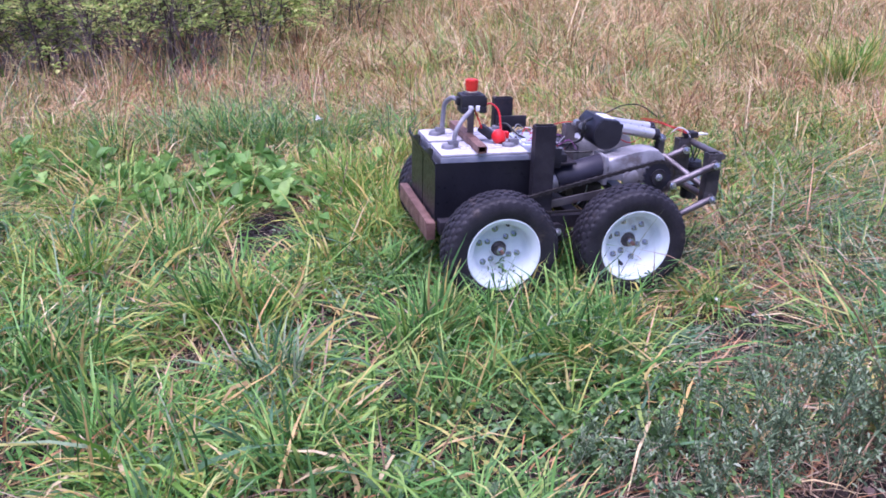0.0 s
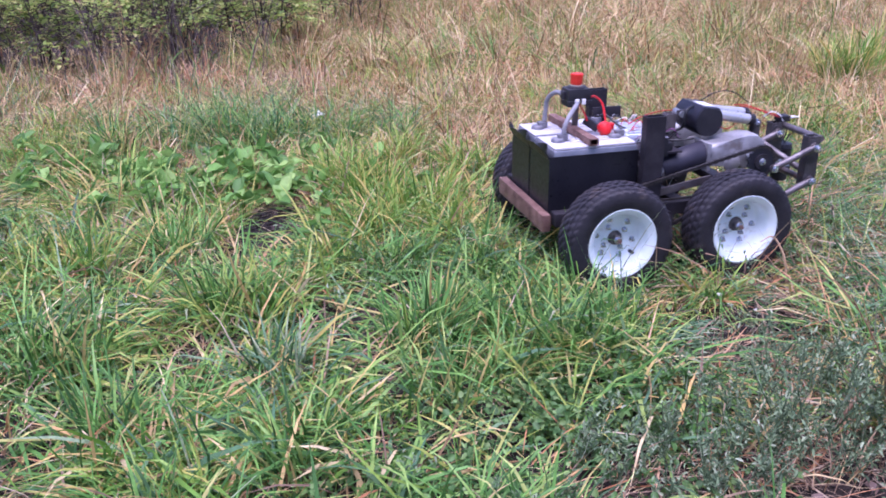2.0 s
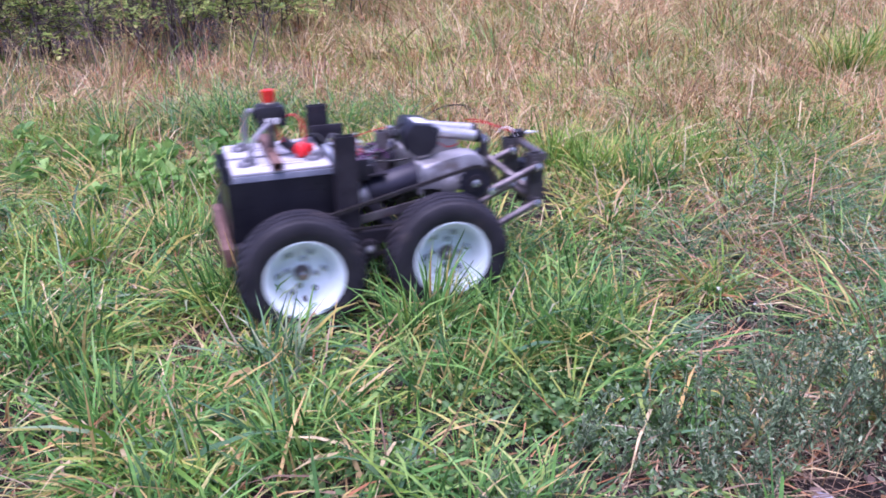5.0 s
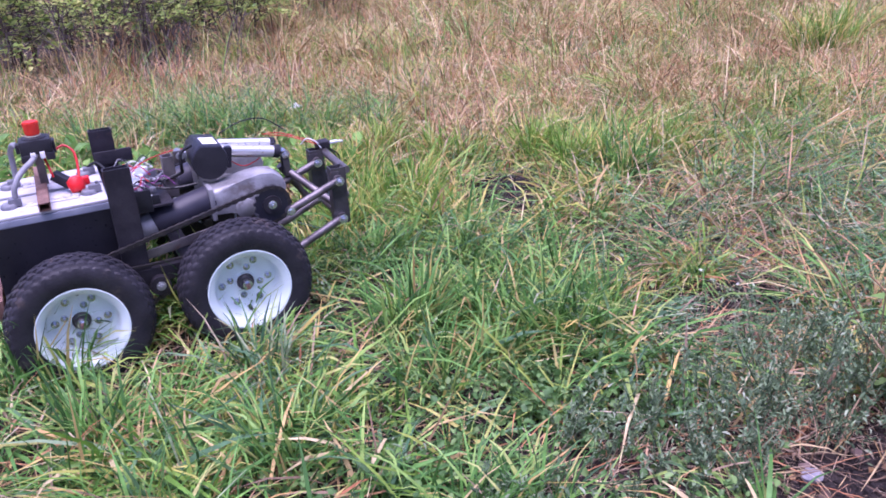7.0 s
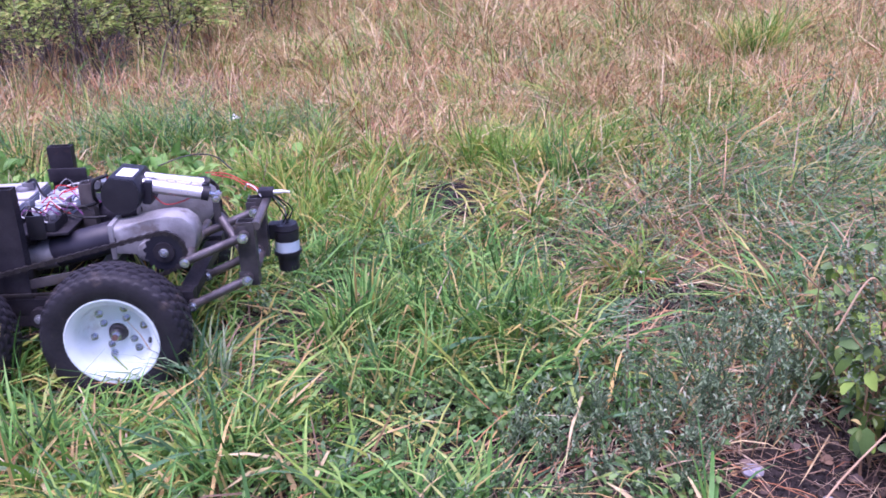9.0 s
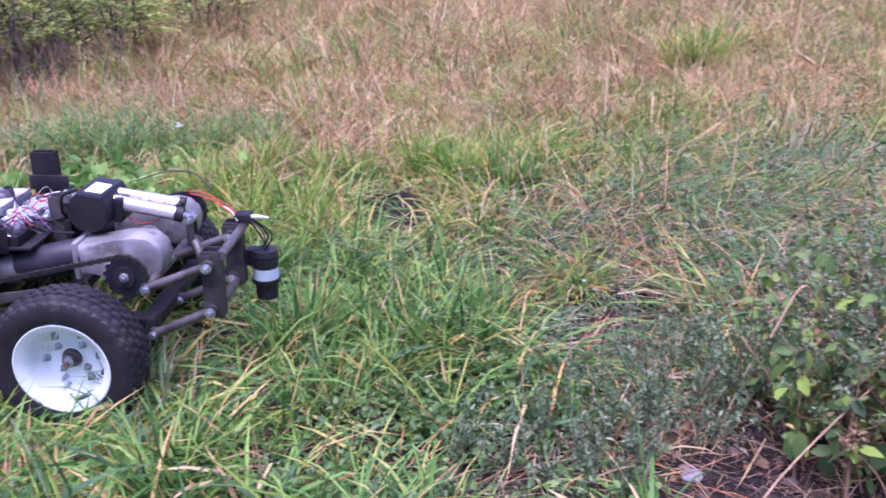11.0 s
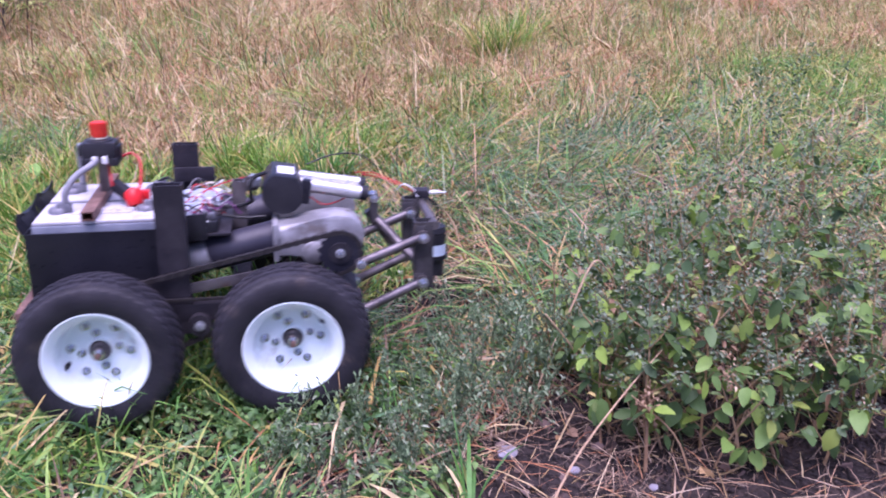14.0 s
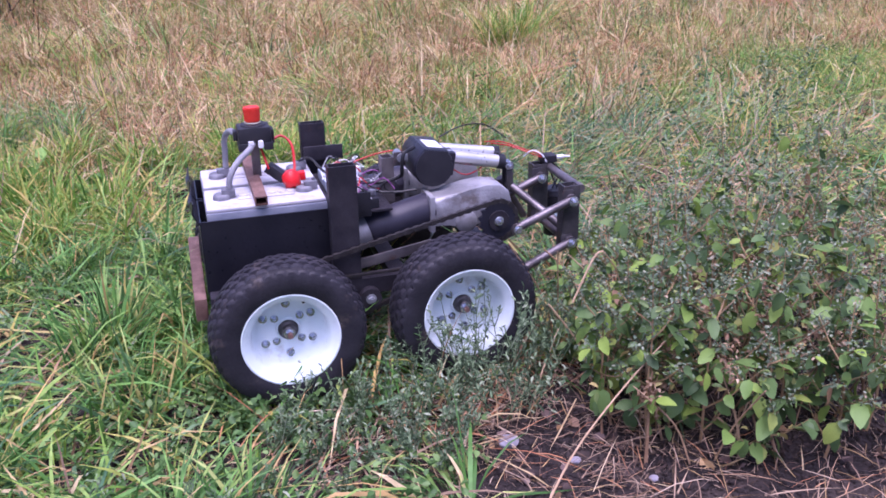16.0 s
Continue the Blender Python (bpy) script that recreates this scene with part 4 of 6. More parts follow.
class Sward:
    """Gathers blades by material; each material becomes one mesh."""

    def __init__(self):
        self.store = {}

    def add(self, mat, x, y, head, length, width, elev, droop, lift=0.0):
        """elev: degrees above the ground at the foot; droop: degrees by which the blade bends down to its tip."""
        n = len(x)
        length, width = np.broadcast_to(length, n), np.broadcast_to(width, n)
        elev, droop = np.radians(np.broadcast_to(elev, n)), np.radians(np.broadcast_to(droop, n))
        p = np.stack([x, y, lump(x, y) - 0.004 + lift], -1)
        steps, prev = [p], 0.0
        for s in (0.36, 0.7, 1.0):
            e = elev - droop * ((prev + s) / 2) ** 1.3
            d = np.stack([np.cos(e) * np.cos(head), np.cos(e) * np.sin(head), np.sin(e)], -1)
            p = p + d * (length * (s - prev))[:, None]
            p[:, 2] = np.maximum(p[:, 2], lump(p[:, 0], p[:, 1]) + 0.006 + 0.012 * s)
            steps.append(p)
            prev = s
        twist = head + np.pi / 2 + rng.normal(0, 0.6, n)
        side = np.stack([np.cos(twist), np.sin(twist), rng.normal(0, 0.35, n)], -1)
        v = np.empty((n, 7, 3))
        for k, w in enumerate((0.75, 1.0, 0.66)):
            v[:, 2 * k] = steps[k] - side * (width * w / 2)[:, None]
            v[:, 2 * k + 1] = steps[k] + side * (width * w / 2)[:, None]
        v[:, 6] = steps[3]
        self.store.setdefault(mat.name, [mat, []])[1].append(v)

    def build(self, names):
        for key, (mat, lots) in self.store.items():
            v = np.concatenate(lots)
            n = len(v)
            base = (np.arange(n) * 7)[:, None]
            f = base + np.array([0, 1, 3, 2, 2, 3, 5, 4, 4, 5, 6])
            counts = np.tile([4, 4, 3], n)
            name, label = names[key]
            ob = new(name, raw_mesh(name, v.reshape(-1, 3), f.ravel(), counts, mat))
            tagged(ob, label, "grass", kind="stuff")


def leaf_cloud(at, size, up=0.3, wide=0.55, fold=0.18, dirs=None):
    """Small folded leaves at places: vertices and triangles."""
    n = len(at)
    d = rng.normal(0, 1, (n, 3)) if dirs is None else dirs + rng.normal(0, 0.35, (n, 3))
    d[:, 2] = d[:, 2] * 0.5 + up
    d /= np.linalg.norm(d, axis=1)[:, None]
    s = np.cross(d, rng.normal(0, 0.35, (n, 3)) + (0, 0, 1))
    s /= np.linalg.norm(s, axis=1)[:, None] + 1e-9
    nrm = np.cross(s, d)
    size = np.broadcast_to(size, n)[:, None]
    v = np.empty((n, 6, 3))
    v[:, 0] = at
    for k, along, across, lift in ((1, 0.3, 0.46, 0.8), (2, 0.66, 0.4, 1.0)):
        v[:, k] = at + d * size * along + s * size * wide * across + nrm * size * fold * lift
        v[:, 6 - k] = at + d * size * along - s * size * wide * across + nrm * size * fold * lift
    v[:, 3] = at + d * size - nrm * size * fold * 0.4
    return v


def leaf_object(name, v, mat, label="", category="", parent=None, kind=""):
    n = len(v)
    f = (np.arange(n) * 6)[:, None] + np.array([0, 1, 2, 3, 0, 3, 4, 5])
    ob = new(name, raw_mesh(name, v.reshape(-1, 3), f.ravel(), np.full(2 * n, 4), mat, smooth=False))
    ob.parent = parent
    return tagged(ob, label, category, kind=kind)


# ---------------------------------------------------------------- meadow
def flat_zone(x, y):
    return np.clip(1.2 * hill(x, y, 1.9, 3.2, 0.7, 0.6) + 0.9 * hill(x, y, 1.25, 2.8, 0.3, 0.3) + 0.6 * hill(x, y, 2.7, 3.9, 0.8, 0.5), 0, 1)


def herb_zone(x, y):
    return np.clip(hill(x, y, 0.75, 1.9, 0.26, 0.2) + 0.8 * hill(x, y, 0.4, 1.62, 0.22, 0.14) + 0.7 * hill(x, y, 1.0, 2.15, 0.2, 0.2), 0, 1)


def weed_zone(x, y):
    return np.clip(1.2 * hill(x, y, 1.75, 1.9, 0.45, 0.42), 0, 1)


def dry_zone(x, y):
    edge = 4.9 + 0.35 * np.sin(1.3 * x + 0.5) + 1.5 * (patchy(x, y, 1.1, 2.0) - 0.5)
    far = 0.92 / (1 + np.exp(-(y - edge) / 0.32))
    return np.clip(0.06 + far + 0.9 * hill(x, y, 0.15, 4.85, 0.45, 0.33) + 0.5 * hill(x, y, 1.2, 5.0, 0.6, 0.3) - 0.8 * hill(x, y, -1.35, 4.95, 0.5, 0.25) - 0.4 * hill(x, y, 4.6, 6.2, 1.3, 1.2), 0, 1)


def dim_zone(x, y):
    """The gappy herb patch at the soil edge, where little straw lies; the last hill thins straw in place of the rover's
    shade.
    """
    return np.clip(hill(x, y, 0.55, 1.9, 0.42, 0.34) + 0.7 * hill(x, y, -0.1, 2.75, 0.35, 0.22) + 0.6 * hill(x, y, 0.3, 2.55, 0.35, 0.3) + 0.7 * hill(x, y, 0.08, 2.0, 0.26, 0.3), 0, 1)


def mat_zone(x, y):
    """Pressed, withered patches between the tussocks."""
    return np.clip(hill(x, y, 0.1, 5.05, 0.5, 0.38) + 0.8 * hill(x, y, 0.95, 5.55, 0.45, 0.25) + 0.7 * hill(x, y, -0.3, 6.4, 0.7, 0.35) + 0.6 * hill(x, y, 1.9, 6.6, 0.6, 0.3) + 0.5 * hill(x, y, -2.2, 5.7, 0.5, 0.25), 0, 1)


def under_shrubs(x, y):
    return 1 / (1 + np.exp((x + 0.21 * y) / 0.12)) / (1 + np.exp((6.5 - y) / 0.12))


def brown_shaded_edge(x, y):
    """The dull brown strip before the shrubs; its grass is browner and thinner to stand for tree shade."""
    return np.clip(1.3 * hill(x, y, -2.1, 6.0, 1.2, 0.7), 0, 1)


def grow():
    sward = Sward()
    free = lambda x, y: 1 - soil_bare(x, y)
    # matted dead blades close to the ground
    for mat, n, k in ((M_PINK, 27000, 0.0), (M_DRY, 20000, 3.0)):
        x, y = scatter(n, 1.1, 8.0, lambda x, y: np.clip(0.25 + 0.75 * patchy(x, y, 1.4, k), 0, 1) * np.clip(free(x, y) + 0.12 + 0.15 * (y < 2), 0, 1) * (1 - 0.6 * hill(x, y, 0.5, 1.5, 0.6, 0.35)) * (1 - 0.45 * dim_zone(x, y)) * (1 - 0.4 * (y < 3.4) * (x < 0.6)) * (1 - 0.7 * flat_zone(x, y)) * (1 - 0.75 * brown_shaded_edge(x, y)) * (1 - 0.35 * (y > 4.4)))
        sward.add(mat, x, y, rng.uniform(0, 6.283, len(x)), rng.uniform(0.06, 0.2, len(x)), rng.uniform(0.0022, 0.0048, len(x)), rng.uniform(2, 45, len(x)), rng.uniform(0, 40, len(x)))
    # green tufts of the fore- and middle ground
    w_green = lambda x, y: np.clip(1 - dry_zone(x, y), 0.02, 1) * free(x, y) * (1 - 0.8 * flat_zone(x, y)) * (1 - 0.75 * herb_zone(x, y)) * (1 - 0.95 * weed_zone(x, y)) * np.clip(3.6 * patchy(x, y, 1.7, 1.0) - 1.35, 0.02, 1) * (1 - 0.7 * hill(x, y, 0.4, 1.5, 0.4, 0.3))
    cx, cy = scatter(850, 1.15, 5.4, w_green)
    x, y, h, g = clumps(cx, cy, 17, 0.045)
    sward.add(M_GREEN, x, y, h, np.abs(rng.normal(0.16, 0.06, len(x)) * g) + 0.03, rng.uniform(0.0035, 0.009, len(x)), rng.normal(46, 24, len(x)), rng.normal(96, 36, len(x)))
    cx, cy = scatter(1650, 1.4, 5.6, lambda x, y: w_green(x, y) * np.clip(1.6 * patchy(x, y, 1.0, 4.0) - 0.25, 0, 1) * np.clip((y - 1.6) / 1.4, 0.4, 1))
    x, y, h, g = clumps(cx, cy, 16, 0.05)
    sward.add(M_LIME, x, y, h, np.abs(rng.normal(0.145, 0.05, len(x)) * g) + 0.03, rng.uniform(0.0035, 0.009, len(x)), rng.normal(52, 20, len(x)), rng.normal(84, 32, len(x)))
    # broad flopped blades in front
    for mat, n in ((M_GREEN, 1500), (M_TEAL, 420), (M_LIME, 550)):
        x, y = scatter(n, 1.2, 3.3, lambda x, y: np.clip(w_green(x, y) + 0.25, 0, 1) * (x < 0.6) * free(x, y) * (1 - 0.75 * hill(x, y, 0.4, 1.5, 0.4, 0.3)))
        sward.add(mat, x, y, rng.uniform(0, 6.283, len(x)), rng.uniform(0.14, 0.36, len(x)), rng.uniform(0.007, 0.0135, len(x)), rng.normal(24, 16, len(x)), rng.normal(45, 24, len(x)), 0.02)
    # dead blades standing or lying over the green
    for mat, n in ((M_DRY, 3900), (M_PINK, 2300)):
        x, y = scatter(n, 1.2, 4.6, lambda x, y: free(x, y) * (1 - 0.8 * weed_zone(x, y)) * np.clip(0.25 + patchy(x, y, 1.8, 7.0), 0, 1) * (1 - 0.6 * hill(x, y, 0.5, 1.5, 0.5, 0.3)) * (1 - 0.75 * dim_zone(x, y)) * (1 - 0.7 * flat_zone(x, y)))
        sward.add(mat, x, y, rng.uniform(0, 6.283, len(x)), rng.uniform(0.1, 0.28, len(x)), rng.uniform(0.0035, 0.009, len(x)), rng.normal(30, 20, len(x)), rng.normal(45, 25, len(x)), 0.02)
    # flopped tussocks: long blades that rise together and fall over to one side
    def tussocks(n, y0, y1, weight, mix, blades, length, width, elev, droop, radius=0.07, pull=0.9, **area):
        cx, cy = scatter(n, y0, y1, weight, **area)
        grow_by = np.exp(rng.normal(0, 0.28, len(cx)))
        fall = 2.6 * np.pi * patchy(cx, cy, 0.55, 1.7) + rng.normal(0, 0.5, len(cx))
        pick = rng.uniform(0, 1, len(cx))
        done = 0.0
        for mat, share, strays in mix:
            own = (pick >= done) & (pick < done + share)
            done += share
            for kind, part_of in ((mat, 1.0), (strays, 0.22)):
                idx = np.repeat(np.nonzero(own)[0], np.maximum(3, rng.poisson(blades * part_of, own.sum())))
                k = len(idx)
                a, r = rng.uniform(0, 2 * np.pi, k), radius * grow_by[idx] * np.sqrt(rng.uniform(0, 1, k))
                out = r / (radius * grow_by[idx])
                head = np.arctan2(np.sin(a) * (0.35 + out) + pull * np.sin(fall[idx]), np.cos(a) * (0.35 + out) + pull * np.cos(fall[idx])) + rng.normal(0, 0.28, k)
                sward.add(kind, cx[idx] + r * np.cos(a), cy[idx] + r * np.sin(a), head, np.abs(rng.normal(length, length * 0.25, k)) * grow_by[idx] + 0.03, rng.uniform(*width, k),
                          np.clip(elev - 22 * out + rng.normal(0, 11, k), 4, 88), np.abs(rng.normal(droop, 24, k)))

    near = lambda x, y: np.clip(w_green(x, y) + 0.3, 0, 1) * free(x, y) * (1 - 0.85 * dim_zone(x, y)) * (1 - 0.9 * weed_zone(x, y)) * (1 - 0.8 * flat_zone(x, y)) * (1 - dry_zone(x, y)) * (1 - 0.9 * mat_zone(x, y))
    tussocks(90, 1.35, 3.4, near, ((M_GREEN, 0.68, M_DRY), (M_LIME, 0.14, M_GREEN), (M_TEAL, 0.18, M_GREEN)), 52, 0.2, (0.0055, 0.0125), 60, 88)
    tussocks(135, 3.2, 5.2, near, ((M_LIME, 0.72, M_DRY), (M_GREEN, 0.28, M_LIME)), 56, 0.22, (0.004, 0.0085), 64, 86)
    wild = lambda x, y: (0.25 + 0.75 * dry_zone(x, y)) * (1 - 0.95 * under_shrubs(x, y)) * np.clip(1.8 * patchy(x, y, 1.3, 4.4) - 0.3, 0.1, 1) * (1 - 0.5 * flat_zone(x, y)) * (1 - 0.85 * mat_zone(x, y)) * (1 - 0.75 * brown_shaded_edge(x, y))
    tussocks(330, 4.6, 7.2, wild, ((M_DRY, 0.44, M_LIME), (M_LIME, 0.24, M_DRY), (M_ORANGE, 0.18, M_DRY), (M_GREEN, 0.06, M_DRY), (M_PINK, 0.08, M_DRY)), 58, 0.25, (0.0035, 0.0075), 60, 84, 0.09, 1.1)
    tussocks(430, 7.0, 12.5, wild, ((M_DRY, 0.6, M_LIME), (M_LIME, 0.2, M_DRY), (M_ORANGE, 0.15, M_DRY), (M_GREEN, 0.05, M_LIME)), 60, 0.38, (0.005, 0.0095), 70, 70, 0.13, 0.8)
    # single lush tufts
    for tx, ty, n, size, mat in ((-0.07, 2.45, 130, 0.27, M_GREEN), (0.06, 2.5, 90, 0.25, M_GREEN), (0.36, 2.38, 150, 0.27, M_GREEN), (0.44, 2.5, 90, 0.26, M_GREEN), (-0.72, 2.62, 170, 0.28, M_GREEN), (-0.6, 2.55, 80, 0.26, M_LIME),
                                 (-0.3, 3.36, 150, 0.24, M_LIME), (-0.2, 3.5, 120, 0.26, M_LIME), (-0.98, 3.1, 130, 0.26, M_GREEN), (-1.3, 2.9, 150, 0.28, M_LIME), (-1.1, 2.2, 120, 0.28, M_GREEN), (-0.85, 1.85, 90, 0.26, M_GREEN), (-0.35, 1.75, 90, 0.25, M_GREEN),
                                 (0.78, 3.95, 170, 0.25, M_LIME), (0.95, 3.85, 130, 0.25, M_GREEN), (0.6, 4.25, 150, 0.26, M_LIME), (1.2, 4.2, 130, 0.24, M_LIME), (0.1, 4.2, 120, 0.24, M_LIME), (-0.15, 3.0, 110, 0.2, M_GREEN), (0.15, 3.0, 110, 0.18, M_GREEN),
                                 (0.05, 3.3, 110, 0.2, M_LIME), (-0.3, 3.75, 190, 0.26, M_LIME), (-0.05, 3.62, 150, 0.26, M_LIME), (-0.5, 3.95, 150, 0.25, M_LIME), (2.9, 6.35, 190, 0.5, M_LIME), (3.05, 6.5, 120, 0.5, M_LIME), (-0.25, 4.3, 120, 0.24, M_LIME), (-0.4, 2.15, 70, 0.24, M_TEAL), (0.16, 2.2, 90, 0.22, M_GREEN), (-0.02, 2.1, 70, 0.2, M_GREEN), (0.1, 1.5, 90, 0.22, M_GREEN), (-0.6, 1.5, 70, 0.22, M_GREEN)):
        x, y, h, g = clumps(np.full(6, tx) + rng.normal(0, 0.06, 6), np.full(6, ty) + rng.normal(0, 0.05, 6), n / 5, 0.05)
        sward.add(mat, x, y, h, np.abs(rng.normal(size * 0.85, size * 0.22, len(x))) + 0.03, rng.uniform(0.005, 0.0105, len(x)), rng.normal(72, 12, len(x)), rng.normal(60, 28, len(x)))
    # dark green rank grass below the shrubs
    cx, cy = scatter(75, 4.3, 5.9, lambda x, y: np.clip(1.2 * hill(x, y, -1.05, 4.85, 0.36, 0.16), 0, 1), x0=-3.2, x1=0)
    x, y, h, g = clumps(cx, cy, 22, 0.06)
    sward.add(M_GREEN, x, y, h, np.abs(rng.normal(0.25, 0.08, len(x)) * g) + 0.05, rng.uniform(0.004, 0.008, len(x)), rng.normal(66, 14, len(x)), rng.normal(75, 25, len(x)))
    x, y, h, g = clumps(cx[:60], cy[:60], 14, 0.06)
    sward.add(M_TEAL, x, y, h, np.abs(rng.normal(0.25, 0.07, len(x)) * g) + 0.05, rng.uniform(0.003, 0.0055, len(x)), rng.normal(66, 16, len(x)), rng.normal(75, 28, len(x)))
    # tall dry grass behind
    for y0, y1, n, per, length in ((4.0, 6.4, 720, 15, 0.165), (6.2, 9.0, 780, 14, 0.23), (8.8, 14.5, 1400, 14, 0.37)):
        grown = 1 + 0.07 * (y0 - 4)
        for mat, share, cover, tall, elev in ((M_DRY, 1.0, lambda x, y: dry_zone(x, y) * np.clip(3.0 * patchy(x, y, 1.8, 5.0) - 0.95, 0.04, 1), 1.0, 60), (M_DRY, 0.5, lambda x, y: dry_zone(x, y), 1.35, 52), (M_PINK, 0.6, lambda x, y: dry_zone(x, y) * np.clip(2.0 * patchy(x, y, 1.1, 8.0) - 0.5, 0.03, 1), 0.75, 36),
                                              (M_LIME, 0.8, lambda x, y: np.clip(2.6 * patchy(x, y, 1.2, 1.5) - 1.0 + 0.45 / (1 + np.exp(-(x - 0.6) / 0.3)) * (y < 9), 0.03, 1), 0.8, 60), (M_GREEN, 0.4, lambda x, y: np.clip(2.6 * patchy(x, y, 0.9, 3.5) - 1.1 + 0.3 * (x > 1.5), 0.02, 1), 0.85, 66),
                                              (M_TEAL, 0.26, lambda x, y: np.clip(2.4 * patchy(x, y, 1.1, 6.5) - 1.0 + 0.5 * (x > 0.45 * y), 0, 1), 0.8, 60), (M_ORANGE, 0.34, lambda x, y: dry_zone(x, y) * (1.0 - 0.4 * (x > 0)) * np.clip(2.5 * patchy(x, y, 1.5, 9.5) - 0.9, 0, 1), 0.8, 50)):
            cx, cy = scatter(int(n * share), y0, y1, lambda x, y: cover(x, y) * (1 - 0.9 * under_shrubs(x, y)) * (1 - 0.75 * mat_zone(x, y)) * (1 - 0.8 * brown_shaded_edge(x, y)))
            x, y, h, g = clumps(cx, cy, per, 0.07, 1.3)
            sward.add(mat, x, y, h, np.abs(rng.normal(length * tall, length * tall * 0.35, len(x)) * g) + 0.04, rng.uniform(0.0032, 0.0078, len(x)) * grown, rng.normal(elev, 24, len(x)), rng.normal(75, 42, len(x)))
    # yellowing and orange patches between green and dry grass
    for mat, n, k in ((M_LIME, 520, 0.4), (M_ORANGE, 300, 2.9), (M_DRY, 260, 5.1)):
        cx, cy = scatter(n, 3.6, 7.6, lambda x, y: np.clip(hill(x, y, 0.9, 4.9, 1.2, 0.7) + 0.5 * hill(x, y, 2.6, 6.0, 1.2, 0.8) + 0.5 * hill(x, y, -1.4, 5.4, 1.0, 0.4), 0, 1) * free(x, y) * np.clip(3.0 * patchy(x, y, 1.9, k) - 1.1, 0.02, 1))
        x, y, h, g = clumps(cx, cy, 13, 0.08, 0.9)
        sward.add(mat, x, y, h, np.abs(rng.normal(0.17, 0.06, len(x)) * g) + 0.03, rng.uniform(0.003, 0.007, len(x)), rng.normal(42, 22, len(x)), rng.normal(80, 36, len(x)))
    # dull mixed grass before the shrubs, its brown partly in place of tree shade
    for mat, n, per, size, elev in ((M_PINK, 140, 18, 0.2, 45), (M_TEAL, 22, 14, 0.27, 70), (M_GREEN, 22, 12, 0.27, 70), (M_ORANGE, 90, 18, 0.22, 45), (M_LIME, 35, 12, 0.3, 72), (M_DRY, 50, 10, 0.36, 74)):
        cx, cy = scatter(n, 4.9, 7.2, lambda x, y: brown_shaded_edge(x, y) * np.clip(2.2 * patchy(x, y, 1.6, 10 * size) - 0.4, 0.05, 1), x0=-4.4, x1=0.4)
        x, y, h, g = clumps(cx, cy, per, 0.09, 0.9)
        sward.add(mat, x, y, h, np.abs(rng.normal(size, size * 0.3, len(x)) * g) + 0.03, rng.uniform(0.0035, 0.007, len(x)), rng.normal(elev, 16, len(x)), rng.normal(60, 32, len(x)))
    # withered mats pressed to the ground
    for mat, n, k in ((M_PINK, 5200, 0.3), (M_DRY, 3200, 2.2), (M_ORANGE, 1900, 4.1), (M_LIME, 900, 6.0)):
        x, y = scatter(n, 4.2, 7.4, lambda x, y: mat_zone(x, y) * np.clip(1.8 * patchy(x, y, 2.0, k) - 0.2, 0.1, 1))
        sward.add(mat, x, y, 1.4 * np.pi * patchy(x, y, 0.9, 2.0) + rng.normal(0, 0.9, len(x)), rng.uniform(0.1, 0.28, len(x)), rng.uniform(0.003, 0.0065, len(x)), rng.normal(24, 14, len(x)), rng.normal(38, 20, len(x)))
    # thin upright straws
    x, y = scatter(1500, 4.8, 12.0, lambda x, y: dry_zone(x, y) * np.clip(1.4 * patchy(x, y, 0.6, 2.5) - 0.1, 0, 1))
    sward.add(M_DRY, x, y, rng.uniform(0, 6.283, len(x)), rng.uniform(0.3, 0.62, len(x)), rng.uniform(0.003, 0.0048, len(x)), rng.normal(76, 11, len(x)), rng.normal(26, 16, len(x)))
    # long flattened grass
    for mat, n, k in ((M_TEAL, 4000, 0.0), (M_PINK, 2100, 2.0), (M_DRY, 700, 4.0), (M_GREEN, 2800, 6.0), (M_ORANGE, 700, 8.0), (M_LIME, 350, 1.0)):
        x, y = scatter(n, 1.9, 4.9, lambda x, y: flat_zone(x, y) * free(x, y) * np.clip(2.4 * patchy(x, y, 1.6, k) - 0.6, 0.06, 1))
        swirl = -0.35 + 0.9 * np.sin(1.6 * x + 0.8 * y) + rng.normal(0, 0.6, len(x)) + np.where(rng.uniform(0, 1, len(x)) < 0.25, np.pi, 0)
        sward.add(mat, x, y, swirl, rng.uniform(0.14, 0.46, len(x)), rng.uniform(0.003, 0.007, len(x)), rng.normal(33, 18, len(x)), rng.normal(58, 22, len(x)))
    # orange straw
    x, y = scatter(480, 1.3, 3.6, lambda x, y: (1 - 0.9 * soil_bare(x, y)) * np.clip(hill(x, y, 1.22, 2.2, 0.24, 0.22) + 0.5 * hill(x, y, 0.95, 1.8, 0.25, 0.15) + 0.7 * hill(x, y, 0.72, 2.22, 0.1, 0.07) + 0.5 * hill(x, y, 1.5, 2.75, 0.3, 0.15) + 0.6 * hill(x, y, 0.25, 1.72, 0.1, 0.06) + 0.03, 0, 1) * (x < 2.2))
    sward.add(M_ORANGE, x, y, rng.normal(0.3, 0.9, len(x)), rng.uniform(0.08, 0.3, len(x)), rng.uniform(0.003, 0.007, len(x)), rng.normal(24, 14, len(x)), rng.normal(42, 18, len(x)), 0.01)
    x, y = scatter(1700, 1.25, 4.9, lambda x, y: free(x, y) * (1 - 0.8 * dim_zone(x, y)) * (1 - 0.6 * flat_zone(x, y)) * np.clip(2.2 * patchy(x, y, 2.3, 5.5) - 0.7, 0.06, 1) * (1 - 0.8 * weed_zone(x, y)))
